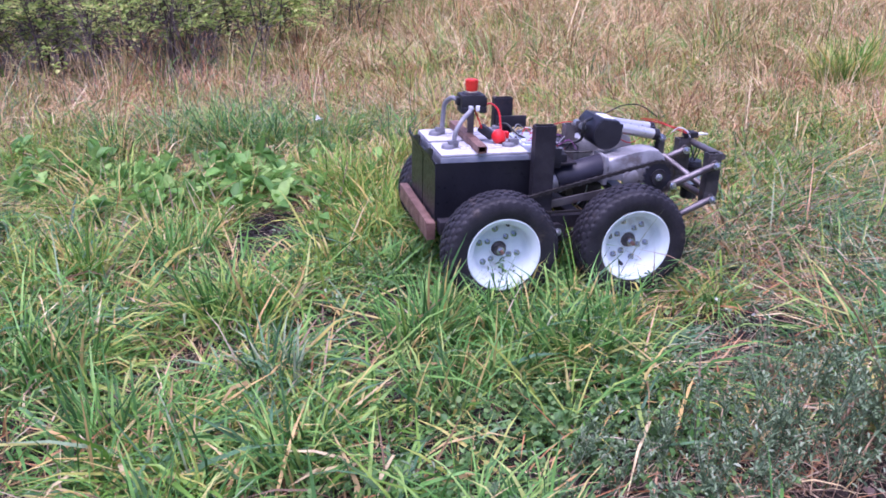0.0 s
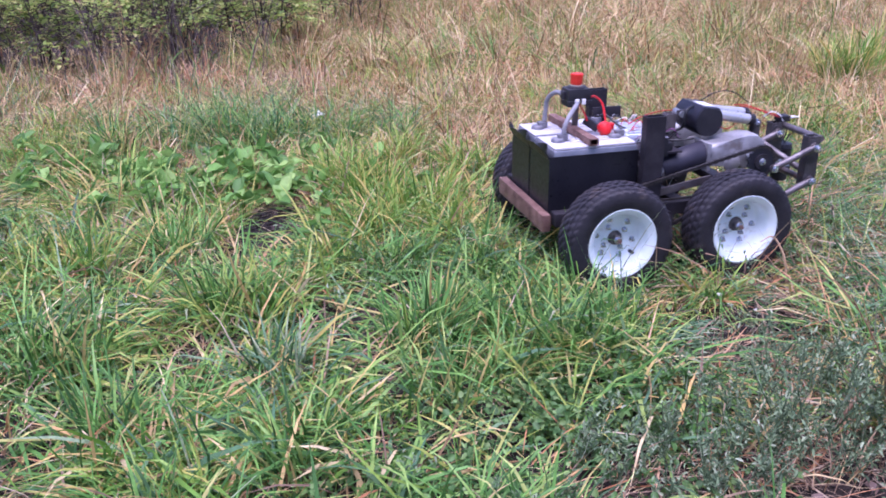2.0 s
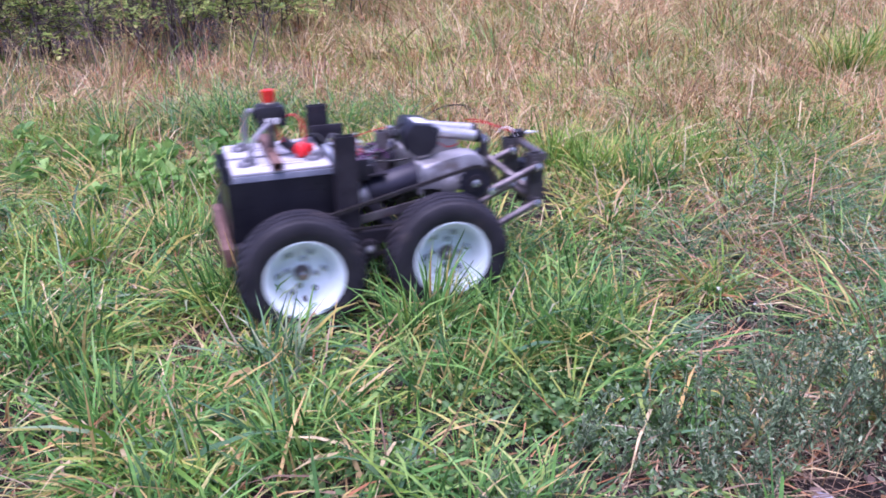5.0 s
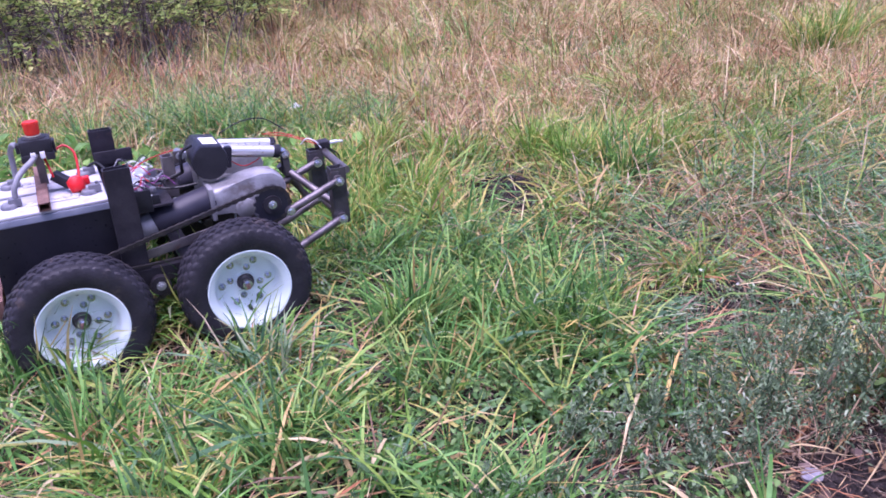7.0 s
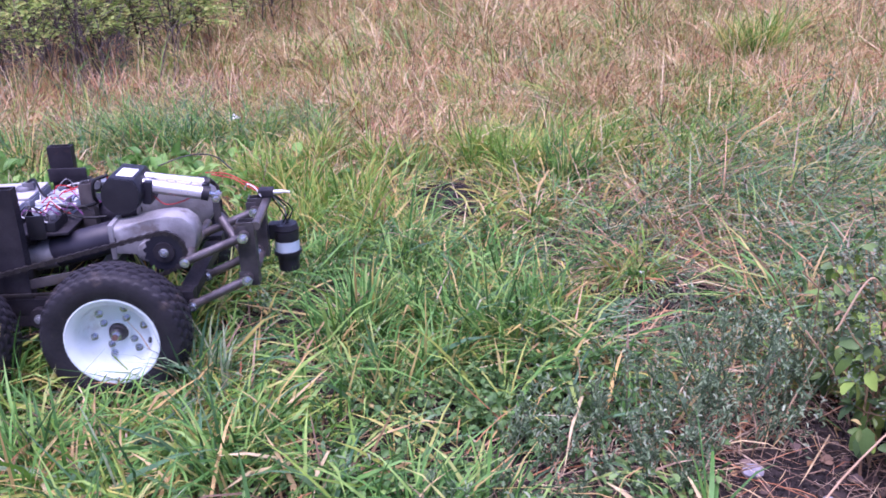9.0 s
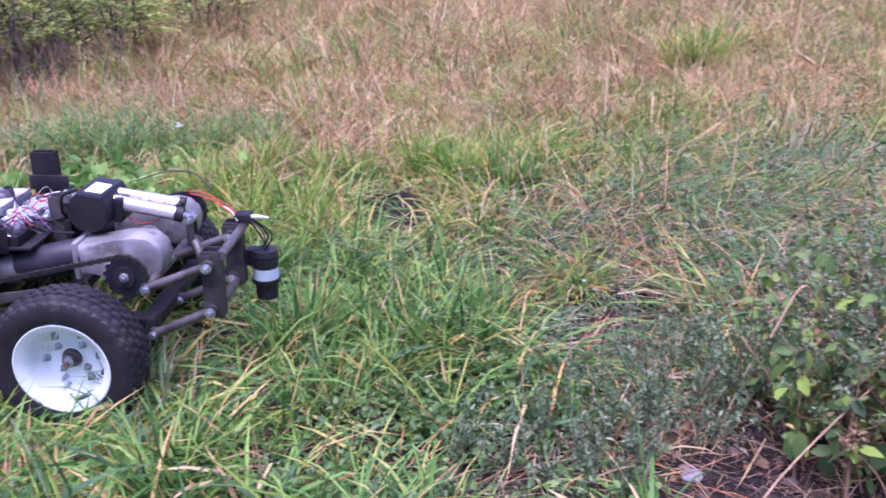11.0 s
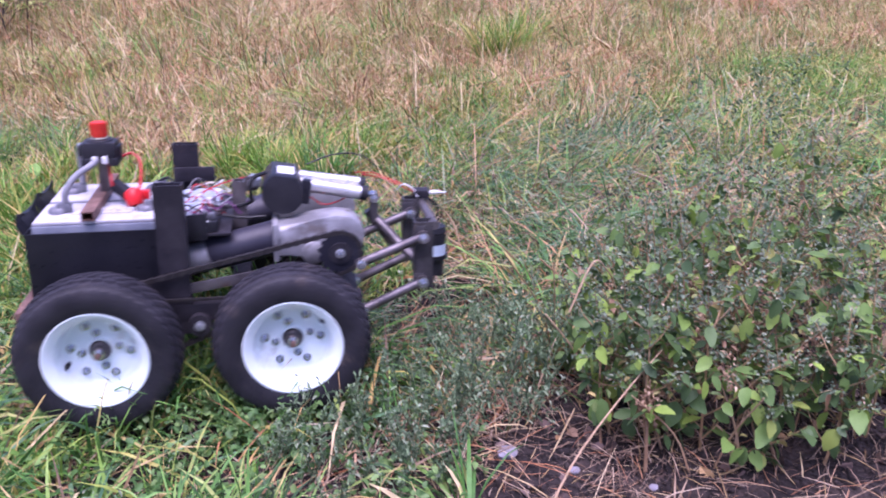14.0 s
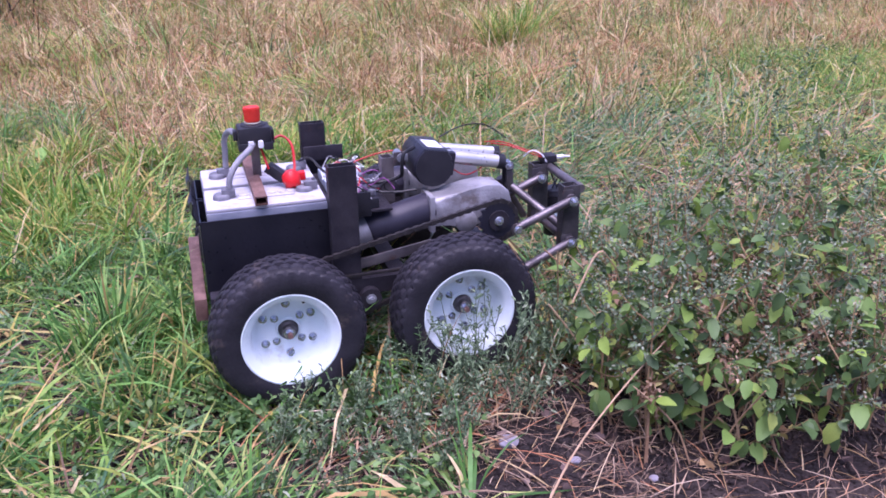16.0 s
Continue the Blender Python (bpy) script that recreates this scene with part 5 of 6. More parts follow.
    sward.add(M_ORANGE, x, y, rng.uniform(0, 6.283, len(x)), rng.uniform(0.06, 0.18, len(x)), rng.uniform(0.004, 0.01, len(x)), rng.normal(34, 18, len(x)), rng.normal(40, 18, len(x)), 0.03)
    for mat, n in ((M_PINK, 420), (M_DRY, 220)):
        x, y = scatter(n, 1.25, 2.9, lambda x, y: np.clip(hill(x, y, 1.1, 2.15, 0.28, 0.26) + 0.8 * hill(x, y, 0.75, 1.75, 0.28, 0.16) + 0.5 * hill(x, y, 0.3, 1.55, 0.2, 0.1), 0, 1) * (1 - 0.85 * soil_bare(x, y)) * np.clip(2.4 * patchy(x, y, 2.6, 0.7) - 0.6, 0.05, 1), x0=0.0, x1=1.9)
        sward.add(mat, x, y, rng.normal(0.2, 1.0, len(x)), rng.uniform(0.08, 0.26, len(x)), rng.uniform(0.0025, 0.005, len(x)), rng.normal(20, 12, len(x)), rng.normal(40, 18, len(x)), 0.015)
    # tangled thin straw at the soil edge and between the weeds
    for mat, n, k in ((M_PINK, 1250, 1.1), (M_DRY, 260, 3.1), (M_ORANGE, 330, 5.2)):
        x, y = scatter(n, 1.05, 2.6, lambda x, y: np.clip(1.0 * hill(x, y, 1.08, 1.74, 0.2, 0.2) + 0.5 * hill(x, y, 1.4, 1.75, 0.35, 0.25) + 0.5 * hill(x, y, 0.85, 1.5, 0.3, 0.16) + 0.3 * hill(x, y, 1.5, 1.25, 0.5, 0.12), 0, 1) * (1 - 0.55 * soil_bare(x, y)) * np.clip(2.2 * patchy(x, y, 3.1, k) - 0.5, 0.06, 1), x0=0.3, x1=2.4)
        sward.add(mat, x, y, rng.uniform(0, 6.283, len(x)), rng.uniform(0.04, 0.2, len(x)), rng.uniform(0.0012, 0.0032, len(x)), rng.normal(22, 16, len(x)), rng.normal(60, 40, len(x)), rng.uniform(0, 0.03, len(x)))
    # fine litter on the bare strip
    x, y = scatter(1900, 1.05, 2.0, lambda x, y: soil_bare(x, y) * 0.8 + 0.1 * weed_zone(x, y), x0=0.3, x1=3.0)
    sward.add(M_PINK, x, y, rng.uniform(0, 6.283, len(x)), rng.uniform(0.012, 0.055, len(x)), rng.uniform(0.0012, 0.003, len(x)), rng.uniform(0, 25, len(x)), rng.uniform(0, 30, len(x)))
    # the meadow goes on outside the view
    cx, cy = rng.uniform(-10, 12, 6500), rng.uniform(-4, 14, 6500)
    out = (cx < -0.53 * cy - 0.4) | (cx > 1.06 * cy + 0.4)
    cx, cy = cx[out], cy[out]
    dug = (cy < 1.15) & (cx > -0.5) & (cx < 4.0) & (cy > 0.2)
    cx, cy = cx[~dug], cy[~dug]
    tone = patchy(cx, cy, 0.5, 3.0) + rng.normal(0, 0.12, len(cx))
    for mat, own in ((M_GREEN, tone < 0.4), (M_LIME, (tone >= 0.4) & (tone < 0.6)), (M_DRY, tone >= 0.6)):
        x, y, h, g = clumps(cx[own], cy[own], 13, 0.13)
        sward.add(mat, x, y, h, np.abs(rng.normal(0.27, 0.08, len(x)) * g) + 0.05, rng.uniform(0.006, 0.013, len(x)), rng.normal(56, 18, len(x)), rng.normal(72, 28, len(x)))
    sward.build({"grass_green": ("green_grass", "rank green meadow grass in loose flopped tufts"), "grass_yellow_green": ("yellow_green_grass", "bright yellow-green grass tufts among dry blades"),
                 "grass_blue_green": ("blue_green_grass", "bluish green long grass, partly pressed flat"), "grass_dry": ("dry_grass", "tall straw-coloured dry grass standing in the meadow"),
                 "grass_withered": ("withered_grass", "matted pinkish brown withered grass on the soil"), "straw_orange": ("orange_straw", "scattered orange-brown dead straw lying on the grass")})


grow()


def herbs():
    """Low small-leaved herbs, clover-like leaves and broad leaves between the grass."""
    def stand(x, y, height, leaves, size, wide, mat, name, label, lean=0.35, stem_mat=M_HERB, up=0.4):
        n = len(x)
        d = np.stack([rng.normal(0, lean, n), rng.normal(0, lean, n), np.ones(n)], -1)
        foot = np.stack([x, y, lump(x, y)], -1)
        h = np.broadcast_to(height, n) * rng.uniform(0.55, 1.15, n)
        idx = np.repeat(np.arange(n), leaves)
        u = rng.uniform(0.15, 1.0, len(idx)) ** 0.7
        bend = rng.normal(0, 0.018, (len(idx), 3))
        at = foot[idx] + d[idx] * (u * h[idx])[:, None] + bend
        at[:, 2] = np.maximum(at[:, 2], lump(at[:, 0], at[:, 1]) + 0.005)
        leaf_object(name, leaf_cloud(at, size * rng.uniform(0.6, 1.3, len(idx)), up, wide), mat, label, "herb", kind="stuff")
        return foot, d, h
    stems = Sward()
    x, y = scatter(60, 1.25, 2.9, lambda x, y: np.clip(3.2 * patchy(x, y, 3.2, 2.0) - 1.2, 0.03, 1) * herb_zone(x, y) * (1 - 0.8 * soil_bare(x, y)))
    foot, d, h = stand(x, y, 0.18, 36, 0.0175, 0.32, M_HERB, "small_leaved_herb", "grey-green small-leaved herb growing in a low thicket")
    stems.add(M_HERB, x, y, np.arctan2(d[:, 1], d[:, 0]), h, np.full(len(x), 0.0035), np.degrees(np.arctan2(1, np.hypot(d[:, 0], d[:, 1]))), 5)
    x, y = scatter(330, 2.3, 5.5, lambda x, y: 0.15 + np.clip(flat_zone(x, y) + 0.6 * hill(x, y, 0.45, 2.95, 0.4, 0.3) + 0.9 * hill(x, y, 1.9, 4.6, 0.6, 0.3), 0, 1) * 0.85)
    stand(x, y, 0.13, 20, 0.017, 0.4, M_HERB, "creeping_herb", "dull green creeping herb among flattened grass")
    x, y = scatter(430, 1.25, 3.2, lambda x, y: np.clip(hill(x, y, 0.35, 1.95, 0.22, 0.18) + 0.3 * hill(x, y, 0.35, 1.5, 0.25, 0.12) + 0.6 * hill(x, y, 0.5, 2.3, 0.12, 0.12) + 0.4 * hill(x, y, -0.1, 1.55, 0.3, 0.15) + 0.05, 0, 1) * (1 - soil_bare(x, y)))
    stand(x, y, 0.07, 12, 0.021, 0.8, M_CLOVER, "clover", "soft green clover leaves near the ground", up=0.6)
    x, y = scatter(80, 3.2, 4.8, lambda x, y: np.clip(hill(x, y, -1.35, 4.1, 0.35, 0.3) + hill(x, y, -0.85, 3.95, 0.3, 0.25) + 0.5 * hill(x, y, -1.9, 4.2, 0.3, 0.3), 0, 1), x0=-2.6, x1=0.2)
    stand(x, y, 0.13, 9, 0.085, 0.62, M_BROAD, "broad_leaved_herb", "fresh green broad-leaved herbs below the rank grass", up=0.5)
    # grey-green tall weeds at the back
    x, y = scatter(16, 2.4, 5.2, lambda x, y: np.clip(hill(x, y, 3.3, 3.7, 0.5, 0.5) + 0.5 * hill(x, y, 2.6, 2.7, 0.35, 0.35) + 0.2 * hill(x, y, 2.3, 3.5, 0.3, 0.2), 0, 1), x0=1.6, x1=4.8)
    foot, d, h = stand(x, y, 0.46, 44, 0.03, 0.35, M_HERB, "tall_weed_thicket", "tall grey-green weeds with small leaves", lean=0.16)
    stems.add(M_STEM, x, y, np.arctan2(d[:, 1], d[:, 0]), h, np.full(len(x), 0.004), np.degrees(np.arctan2(1, np.hypot(d[:, 0], d[:, 1]))), 4)
    stems.build({"herb_grey_green": ("herb_stalks", "thin grey-green herb stalks"), "stem_brown": ("weed_stalks", "thin brown stalks of the tall weeds")})
    # the share around (0.1, 1.95) puts the rover's shade into dark leaves
    x, y = scatter(190, 1.6, 3.3, lambda x, y: np.clip(hill(x, y, -0.12, 2.82, 0.26, 0.16) + 0.45 * hill(x, y, 0.1, 1.95, 0.2, 0.2) + 0.7 * hill(x, y, 0.42, 2.9, 0.3, 0.16) + 0.5 * hill(x, y, 0.25, 2.5, 0.25, 0.15), 0, 1), x0=-1.0, x1=1.2)
    stand(x, y, 0.14, 18, 0.018, 0.4, M_CLOVER, "dark_leafy_herb", "deep green leafy herb in low patches, one standing in for shade")
    # white flower heads
    for fx, fy, fz, s in ((-0.72, 4.98, 0.15, 0.035), (0.92, 2.54, 0.05, 0.012), (0.9, 2.6, 0.06, 0.012), (0.99, 2.5, 0.05, 0.01)):
        bm = bmesh.new()
        sweep(bm, [(0, 0, 0), (0.004, 0.0, fz * 0.5), (0, 0, fz)], 0.0015, 6)
        stalk = new("white_flower", finish("white_flower", bm, M_HERB))
        stalk.location = (fx, fy, float(lump(fx, fy)))
        tagged(stalk, "small white meadow flower on a thin stalk", "flower", "meadow flowers")
        a = np.arange(9) * 2 * np.pi / 9
        leaf_object("petals", leaf_cloud(np.tile((0, 0, fz), (9, 1)).astype(float), s, 0.3, 0.6, dirs=np.stack([np.cos(a), np.sin(a), 0 * a], -1)), M_WHITE_FLOWER, parent=stalk)


herbs()


def spray_herbs():
    """Bushy small-leaved herbs beside the soil edge: each has curved branching stems and rows of small pale leaves."""
    r = random.Random(77)
    spots = [(0.42, 1.86, 0.15), (0.5, 1.78, 0.17), (0.58, 1.84, 0.2), (0.66, 1.76, 0.2), (0.72, 1.86, 0.23), (0.8, 1.8, 0.25), (0.84, 1.87, 0.28), (0.9, 1.8, 0.26), (0.96, 1.87, 0.3), (1.02, 1.82, 0.27), (1.06, 1.9, 0.26), (1.12, 1.98, 0.26), (0.88, 1.72, 0.2),
             (0.76, 1.68, 0.18), (0.62, 1.66, 0.16), (0.5, 1.66, 0.14), (0.4, 1.72, 0.13), (0.32, 1.8, 0.12), (0.98, 1.73, 0.17), (0.3, 1.62, 0.12), (0.2, 1.58, 0.13), (0.42, 1.56, 0.12), (0.12, 1.52, 0.14), (1.05, 2.12, 0.22), (0.95, 2.2, 0.18), (0.56, 1.56, 0.12), (0.68, 1.57, 0.12)]
    for px, py, height in spots:
        bm, at, way = bmesh.new(), [], []
        for k in range(r.randint(5, 8)):
            a, t, h = r.uniform(0, 6.28), r.uniform(0.15, 0.75), height * r.uniform(0.6, 1.1)
            line = bow([(r.gauss(0, 0.012), r.gauss(0, 0.012), 0), (0.55 * t * h * math.cos(a), 0.55 * t * h * math.sin(a), h * 0.45), (0.9 * t * h * math.cos(a + 0.3), 0.9 * t * h * math.sin(a + 0.3), h)], 5)
            sweep(bm, line, [0.0021 * (1 - 0.6 * j / (len(line) - 1)) for j in range(len(line))], 5)
            shoots = [line]
            for j in range(3):
                p = line[r.randrange(3, len(line) - 2)]
                b, reach = r.uniform(0, 6.28), h * r.uniform(0.18, 0.35)
                q = p + Vector((reach * 0.6 * math.cos(b), reach * 0.6 * math.sin(b), reach))
                sweep(bm, [p, p.lerp(q, 0.5) + Vector((0.1 * reach * math.cos(b), 0.1 * reach * math.sin(b), 0)), q], [0.0014, 0.0012, 0.0008], 4)
                shoots.append([p.lerp(q, u / 5) for u in range(6)])
            for shoot in shoots:
                for j in range(int(3 + 42 * (shoot[-1] - shoot[0]).length)):
                    u = r.uniform(0.3, 1.0) ** 0.8 * (len(shoot) - 1.001)
                    p = shoot[int(u)].lerp(shoot[int(u) + 1], u % 1)
                    b = r.uniform(0, 6.28)
                    at.append(p[:])
                    way.append((math.cos(b), math.sin(b), r.uniform(0.2, 1.4)))
        plant = new("bushy_herb", finish("bushy_herb", bm, M_HERB))
        plant.location = (px, py, float(lump(px, py)) - 0.002)
        tagged(plant, "bushy grey-green herb with small pale leaves at the soil edge", "herb", "bushy herbs at the soil edge")
        leaf_object("leaves", leaf_cloud(np.array(at), rng.uniform(0.01, 0.021, len(at)), 0.3, 0.36, 0.1, np.array(way)), M_HERB, parent=plant, kind="stuff")


spray_herbs()


def dead_leaves():
    shapes = []
    for k in range(3):
        bm = bmesh.new()
        n, mid = 5, []
        for j in range(n):
            u = j / (n - 1)
            w = 0.42 * math.sin(math.pi * min(1, u * 0.92 + 0.06)) ** 0.8
            curl = 0.12 * math.sin(3 * u + k)
            mid.append([bm.verts.new((u - 0.5, s * w * (1 + 0.15 * math.sin(7 * u + k * s)), curl + abs(s) * (0.16 + 0.08 * k))) for s in (-1, 0, 1)])
        for p, q in zip(mid, mid[1:]):
            for s in (0, 1):
                bm.faces.new((p[s], p[s + 1], q[s + 1], q[s]))
        shapes.append(finish("dead_leaf", bm, M_DEAD_ONE))
    x, y = scatter(260, 1.05, 2.2, lambda x, y: np.clip(soil_bare(x, y) * 0.9 + 0.25 * weed_zone(x, y), 0, 1), x0=0.4, x1=2.6)
    for k in range(len(x)):
        ob = new("dead_leaf", shapes[k % 3])
        s = rng.uniform(0.016, 0.044)
        ob.matrix_basis = Matrix.LocRotScale((x[k], y[k], float(lump(x[k], y[k])) + 0.004), Euler((rng.normal(0, 0.55), rng.normal(0, 0.5), rng.uniform(0, 6.28))), (s, s, s))
        tagged(ob, "curled brown dead leaf lying on the soil", "leaf", "dead leaves on the soil")
    for cx, cy, s in ((0.86, 1.62, 0.034), (0.98, 1.5, 0.018), (1.12, 1.38, 0.016)):
        bm = bmesh.new()
        bmesh.ops.create_icosphere(bm, subdivisions=2, radius=1)
        for v in bm.verts:
            v.co *= 1 + 0.25 * noise.noise(v.co * 1.7 + Vector((cx, cy, 0)))
            v.co = Vector((v.co.x * s, v.co.y * s * 0.7, v.co.z * s * 0.45))
        ob = new("stone", finish("stone", bm, M_STONE, 30))
        ob.matrix_basis = pose(cx, cy, float(lump(cx, cy)) + s * 0.25, 0, 12, 40)
        tagged(ob, "small grey-violet stone on the dug soil", "stone", "stones")


def clods():
    """Crumbs of soil on the dug strip and the molehills."""
    x, y = scatter(11000, 1.05, 4.0, lambda x, y: np.clip(soil_bare(x, y) * 1.1 - 0.2, 0, 1))
    n = len(x)
    size = np.abs(rng.normal(0.002, 0.0052, n)) + 0.002
    corner = np.array([(1, 0, 0), (0, 1, 0), (-1, 0, 0), (0, -1, 0), (0, 0, 1), (0, 0, -1)], float)
    v = corner[None] * rng.uniform(0.55, 1.3, (n, 6, 3)) + rng.normal(0, 0.22, (n, 6, 3))
    turn = rng.uniform(0, 6.283, n)[:, None]
    vx, vy = v[..., 0] * np.cos(turn) - v[..., 1] * np.sin(turn), v[..., 0] * np.sin(turn) + v[..., 1] * np.cos(turn)
    v = np.stack([vx, vy, v[..., 2] * 0.7], -1) * size[:, None, None] + np.stack([x, y, lump(x, y) + size * 0.2], -1)[:, None]
    f = (np.arange(n) * 6)[:, None] + np.array([0, 1, 4, 1, 2, 4, 2, 3, 4, 3, 0, 4, 1, 0, 5, 2, 1, 5, 3, 2, 5, 0, 3, 5])
    ob = new("soil_crumbs", raw_mesh("soil_crumbs", v.reshape(-1, 3), f.ravel(), np.full(n * 8, 3), M_SOIL, smooth=False))
    tagged(ob, "dark crumbs of soil on the dug strip and molehills", "soil", kind="stuff")


clods()
M_STALK = foliage("stalk_tan", [(0.0, (0.22, 0.13, 0.07)), (0.6, (0.4, 0.25, 0.14)), (1.0, (0.52, 0.37, 0.22))], 0.6, 0.05, source="object")
M_DEAD_ONE = foliage("dead_leaf_single", [(0.0, (0.06, 0.04, 0.032)), (0.4, (0.14, 0.095, 0.08)), (0.7, (0.25, 0.18, 0.16)), (0.85, (0.42, 0.25, 0.12)), (1.0, (0.6, 0.4, 0.18))], 0.7, 0.1, source="object")
M_WEED_ONE = foliage("weed_leaf_single", [(0.0, (0.06, 0.11, 0.04)), (0.4, (0.125, 0.215, 0.065)), (0.7, (0.19, 0.32, 0.07)), (0.88, (0.31, 0.45, 0.075)), (0.985, (0.3, 0.37, 0.08)), (1.0, (0.45, 0.3, 0.12))], 0.5, 0.3, vein=60.0, source="object")
dead_leaves()


def weeds():
    """Leafy knee-high weeds at the edge of the dug strip: each plant has a stem, single leaves and seed heads."""
    leaf_meshes = []
    for k in range(4):
        bm = bmesh.new()
        rows = []
        for j, (u, w) in enumerate(((0.0, 0.012), (0.1, 0.02), (0.17, 0.16 + 0.02 * k), (0.28, 0.28 + 0.02 * k), (0.42, 0.34 + 0.02 * k), (0.57, 0.335 + 0.015 * k), (0.72, 0.28 + 0.01 * k), (0.85, 0.19), (0.95, 0.1), (1.0, 0.0))):
            z = 0.1 * u - (0.16 + 0.05 * k) * u * u
            w *= 0.71 * (1.0 + (0.07 if j % 2 else -0.06))
            rows.append([bm.verts.new((u, s * w, z + abs(s) * w * 0.2 + 0.012 * s * math.sin(9 * u + k))) for s in ((-1, 0, 1) if w else (0,))])
        for p, q in zip(rows, rows[1:]):
            if len(q) == 3:
                bm.faces.new((p[0], p[1], q[1], q[0]))
                bm.faces.new((p[1], p[2], q[2], q[1]))
            else:
                bm.faces.new((p[0], p[1], q[0]))
                bm.faces.new((p[1], p[2], q[0]))
        leaf_meshes.append(finish("leaf", bm, M_WEED_ONE, 60))
    brown_meshes = []
    for m in leaf_meshes[:2]:
        m = m.copy()
        m.materials.clear()
        m.materials.append(M_STALK)
        brown_meshes.append(m)
    r = random.Random(21)
    spots = [(1.12, 1.6, 0.42), (1.16, 1.9, 0.36), (1.17, 1.5, 0.5), (1.24, 1.62, 0.54), (1.3, 1.45, 0.52), (1.38, 1.6, 0.6), (1.44, 1.78, 0.62), (1.5, 1.42, 0.5), (1.52, 1.62, 0.6), (1.58, 1.85, 0.62), (1.36, 1.86, 0.54), (1.66, 1.5, 0.55), (1.7, 1.72, 0.62), (1.78, 1.95, 0.64),
             (1.84, 1.6, 0.6), (1.62, 2.08, 0.58), (1.45, 2.05, 0.48), (1.9, 1.8, 0.62), (1.98, 2.1, 0.64), (2.05, 1.72, 0.6), (1.8, 2.25, 0.6), (2.12, 1.95, 0.62), (1.42, 2.3, 0.3), (2.2, 2.2, 0.66), (1.6, 2.35, 0.5), (2.05, 2.4, 0.6), (1.3, 2.02, 0.4), (1.22, 1.78, 0.46),
             (1.56, 1.3, 0.42), (1.72, 1.34, 0.46), (1.92, 1.45, 0.55), (1.4, 1.34, 0.36), (1.2, 1.7, 0.44), (1.32, 1.72, 0.56), (1.48, 1.52, 0.56), (1.6, 1.7, 0.6), (1.78, 1.78, 0.6), (1.5, 1.92, 0.56), (1.72, 2.0, 0.6), (2.0, 1.95, 0.62), (1.26, 1.54, 0.46), (1.62, 1.4, 0.48)]
    for px, py, height in spots:
        height *= 0.8 if py > 1.95 else 0.96
        z0 = float(lump(px, py))
        lean = (r.uniform(-0.12, 0.12), r.uniform(-0.12, 0.12))
        line = bow([(lean[0] * u * height + 0.012 * math.sin(9 * u + px * 7), lean[1] * u * height + 0.012 * math.cos(8 * u + py * 9), height * u) for u in (0, 0.3, 0.6, 1.0)], 4)
        bm = bmesh.new()
        sweep(bm, line, [0.0042 * (1 - 0.75 * k / (len(line) - 1)) for k in range(len(line))], 6)
        twigs = []
        for k in range(11):
            u = 0.12 + 0.82 * k / 11
            p = line[min(int(u * (len(line) - 1)), len(line) - 1)]
            a = k * 2.4 + px * 5
            reach = height * r.uniform(0.16, 0.34) * (1.15 - 0.6 * u)
            tip = p + Vector((math.cos(a) * reach, math.sin(a) * reach, reach * r.uniform(0.5, 1.3)))
            mid = (p + tip) / 2 + Vector((0, 0, -0.12 * reach))
            sweep(bm, [p, mid, tip], [0.0024, 0.0019, 0.0011], 5)
            twigs.append((p, mid, tip))
        plant = new("weed_plant", finish("weed_plant", bm, M_STEM))
        plant.location = (px, py, z0)
        tagged(plant, "leafy green weed with grey seed heads on the soil edge", "plant", "weeds beside the soil strip")
        for k in range(54):
            p, mid, tip = twigs[r.randrange(len(twigs))]
            w = r.uniform(0.1, 1.0)
            at = p.lerp(tip, w) if r.random() < 0.8 else line[r.randrange(2, len(line) - 1)]
            a = math.atan2((tip - p).y, (tip - p).x) + r.uniform(-1.3, 1.3)
            low = 1.08 - 0.35 * min(1, at.z / 0.55)
            s = (r.uniform(0.028, 0.052) if r.random() < 0.6 else r.uniform(0.052, 0.08)) * low
            leaf = new("leaf", leaf_meshes[r.randrange(4)])
            leaf.parent = plant
            leaf.matrix_basis = Matrix.LocRotScale(at, Euler((r.uniform(-0.9, 0.9), r.uniform(-0.3, 1.25), a)), (s, s, s))
        for k in range(3):
            p, mid, tip = twigs[r.randrange(len(twigs))]
            leaf = new("withered_leaf", brown_meshes[r.randrange(2)])
            leaf.parent = plant
            s = r.uniform(0.03, 0.05)
            leaf.matrix_basis = Matrix.LocRotScale(p.lerp(tip, r.random()), Euler((r.uniform(-1.2, 1.2), r.uniform(0.4, 1.5), r.uniform(0, 6.28))), (s, s * 0.7, s))
        at = []
        for p, mid, tip in twigs[3:]:
            for _ in range(28):
                q = mid.lerp(tip, r.uniform(0.1, 1.15))
                at.append((q.x + r.gauss(0, 0.008), q.y + r.gauss(0, 0.008), q.z + r.gauss(0, 0.01)))
        for _ in range(80):
            q = line[-1].lerp(line[-5], r.random())
            at.append((q.x + r.gauss(0, 0.008), q.y + r.gauss(0, 0.008), q.z + r.gauss(0.01, 0.012)))
        if r.random() < 0.7:
            top = Vector((r.gauss(0, 0.05), r.gauss(-0.03, 0.03), height * r.uniform(0.35, 0.7)))
            dry = [(top.x + r.gauss(0, 0.011), top.y + r.gauss(0, 0.011), top.z - r.uniform(0, 0.11)) for _ in range(70)]
            leaf_object("withered_panicle", leaf_cloud(np.array(dry), rng.uniform(0.008, 0.02, 70), 0.2, 0.5), M_PANICLE, "tan withered seed panicle", parent=plant, kind="stuff")
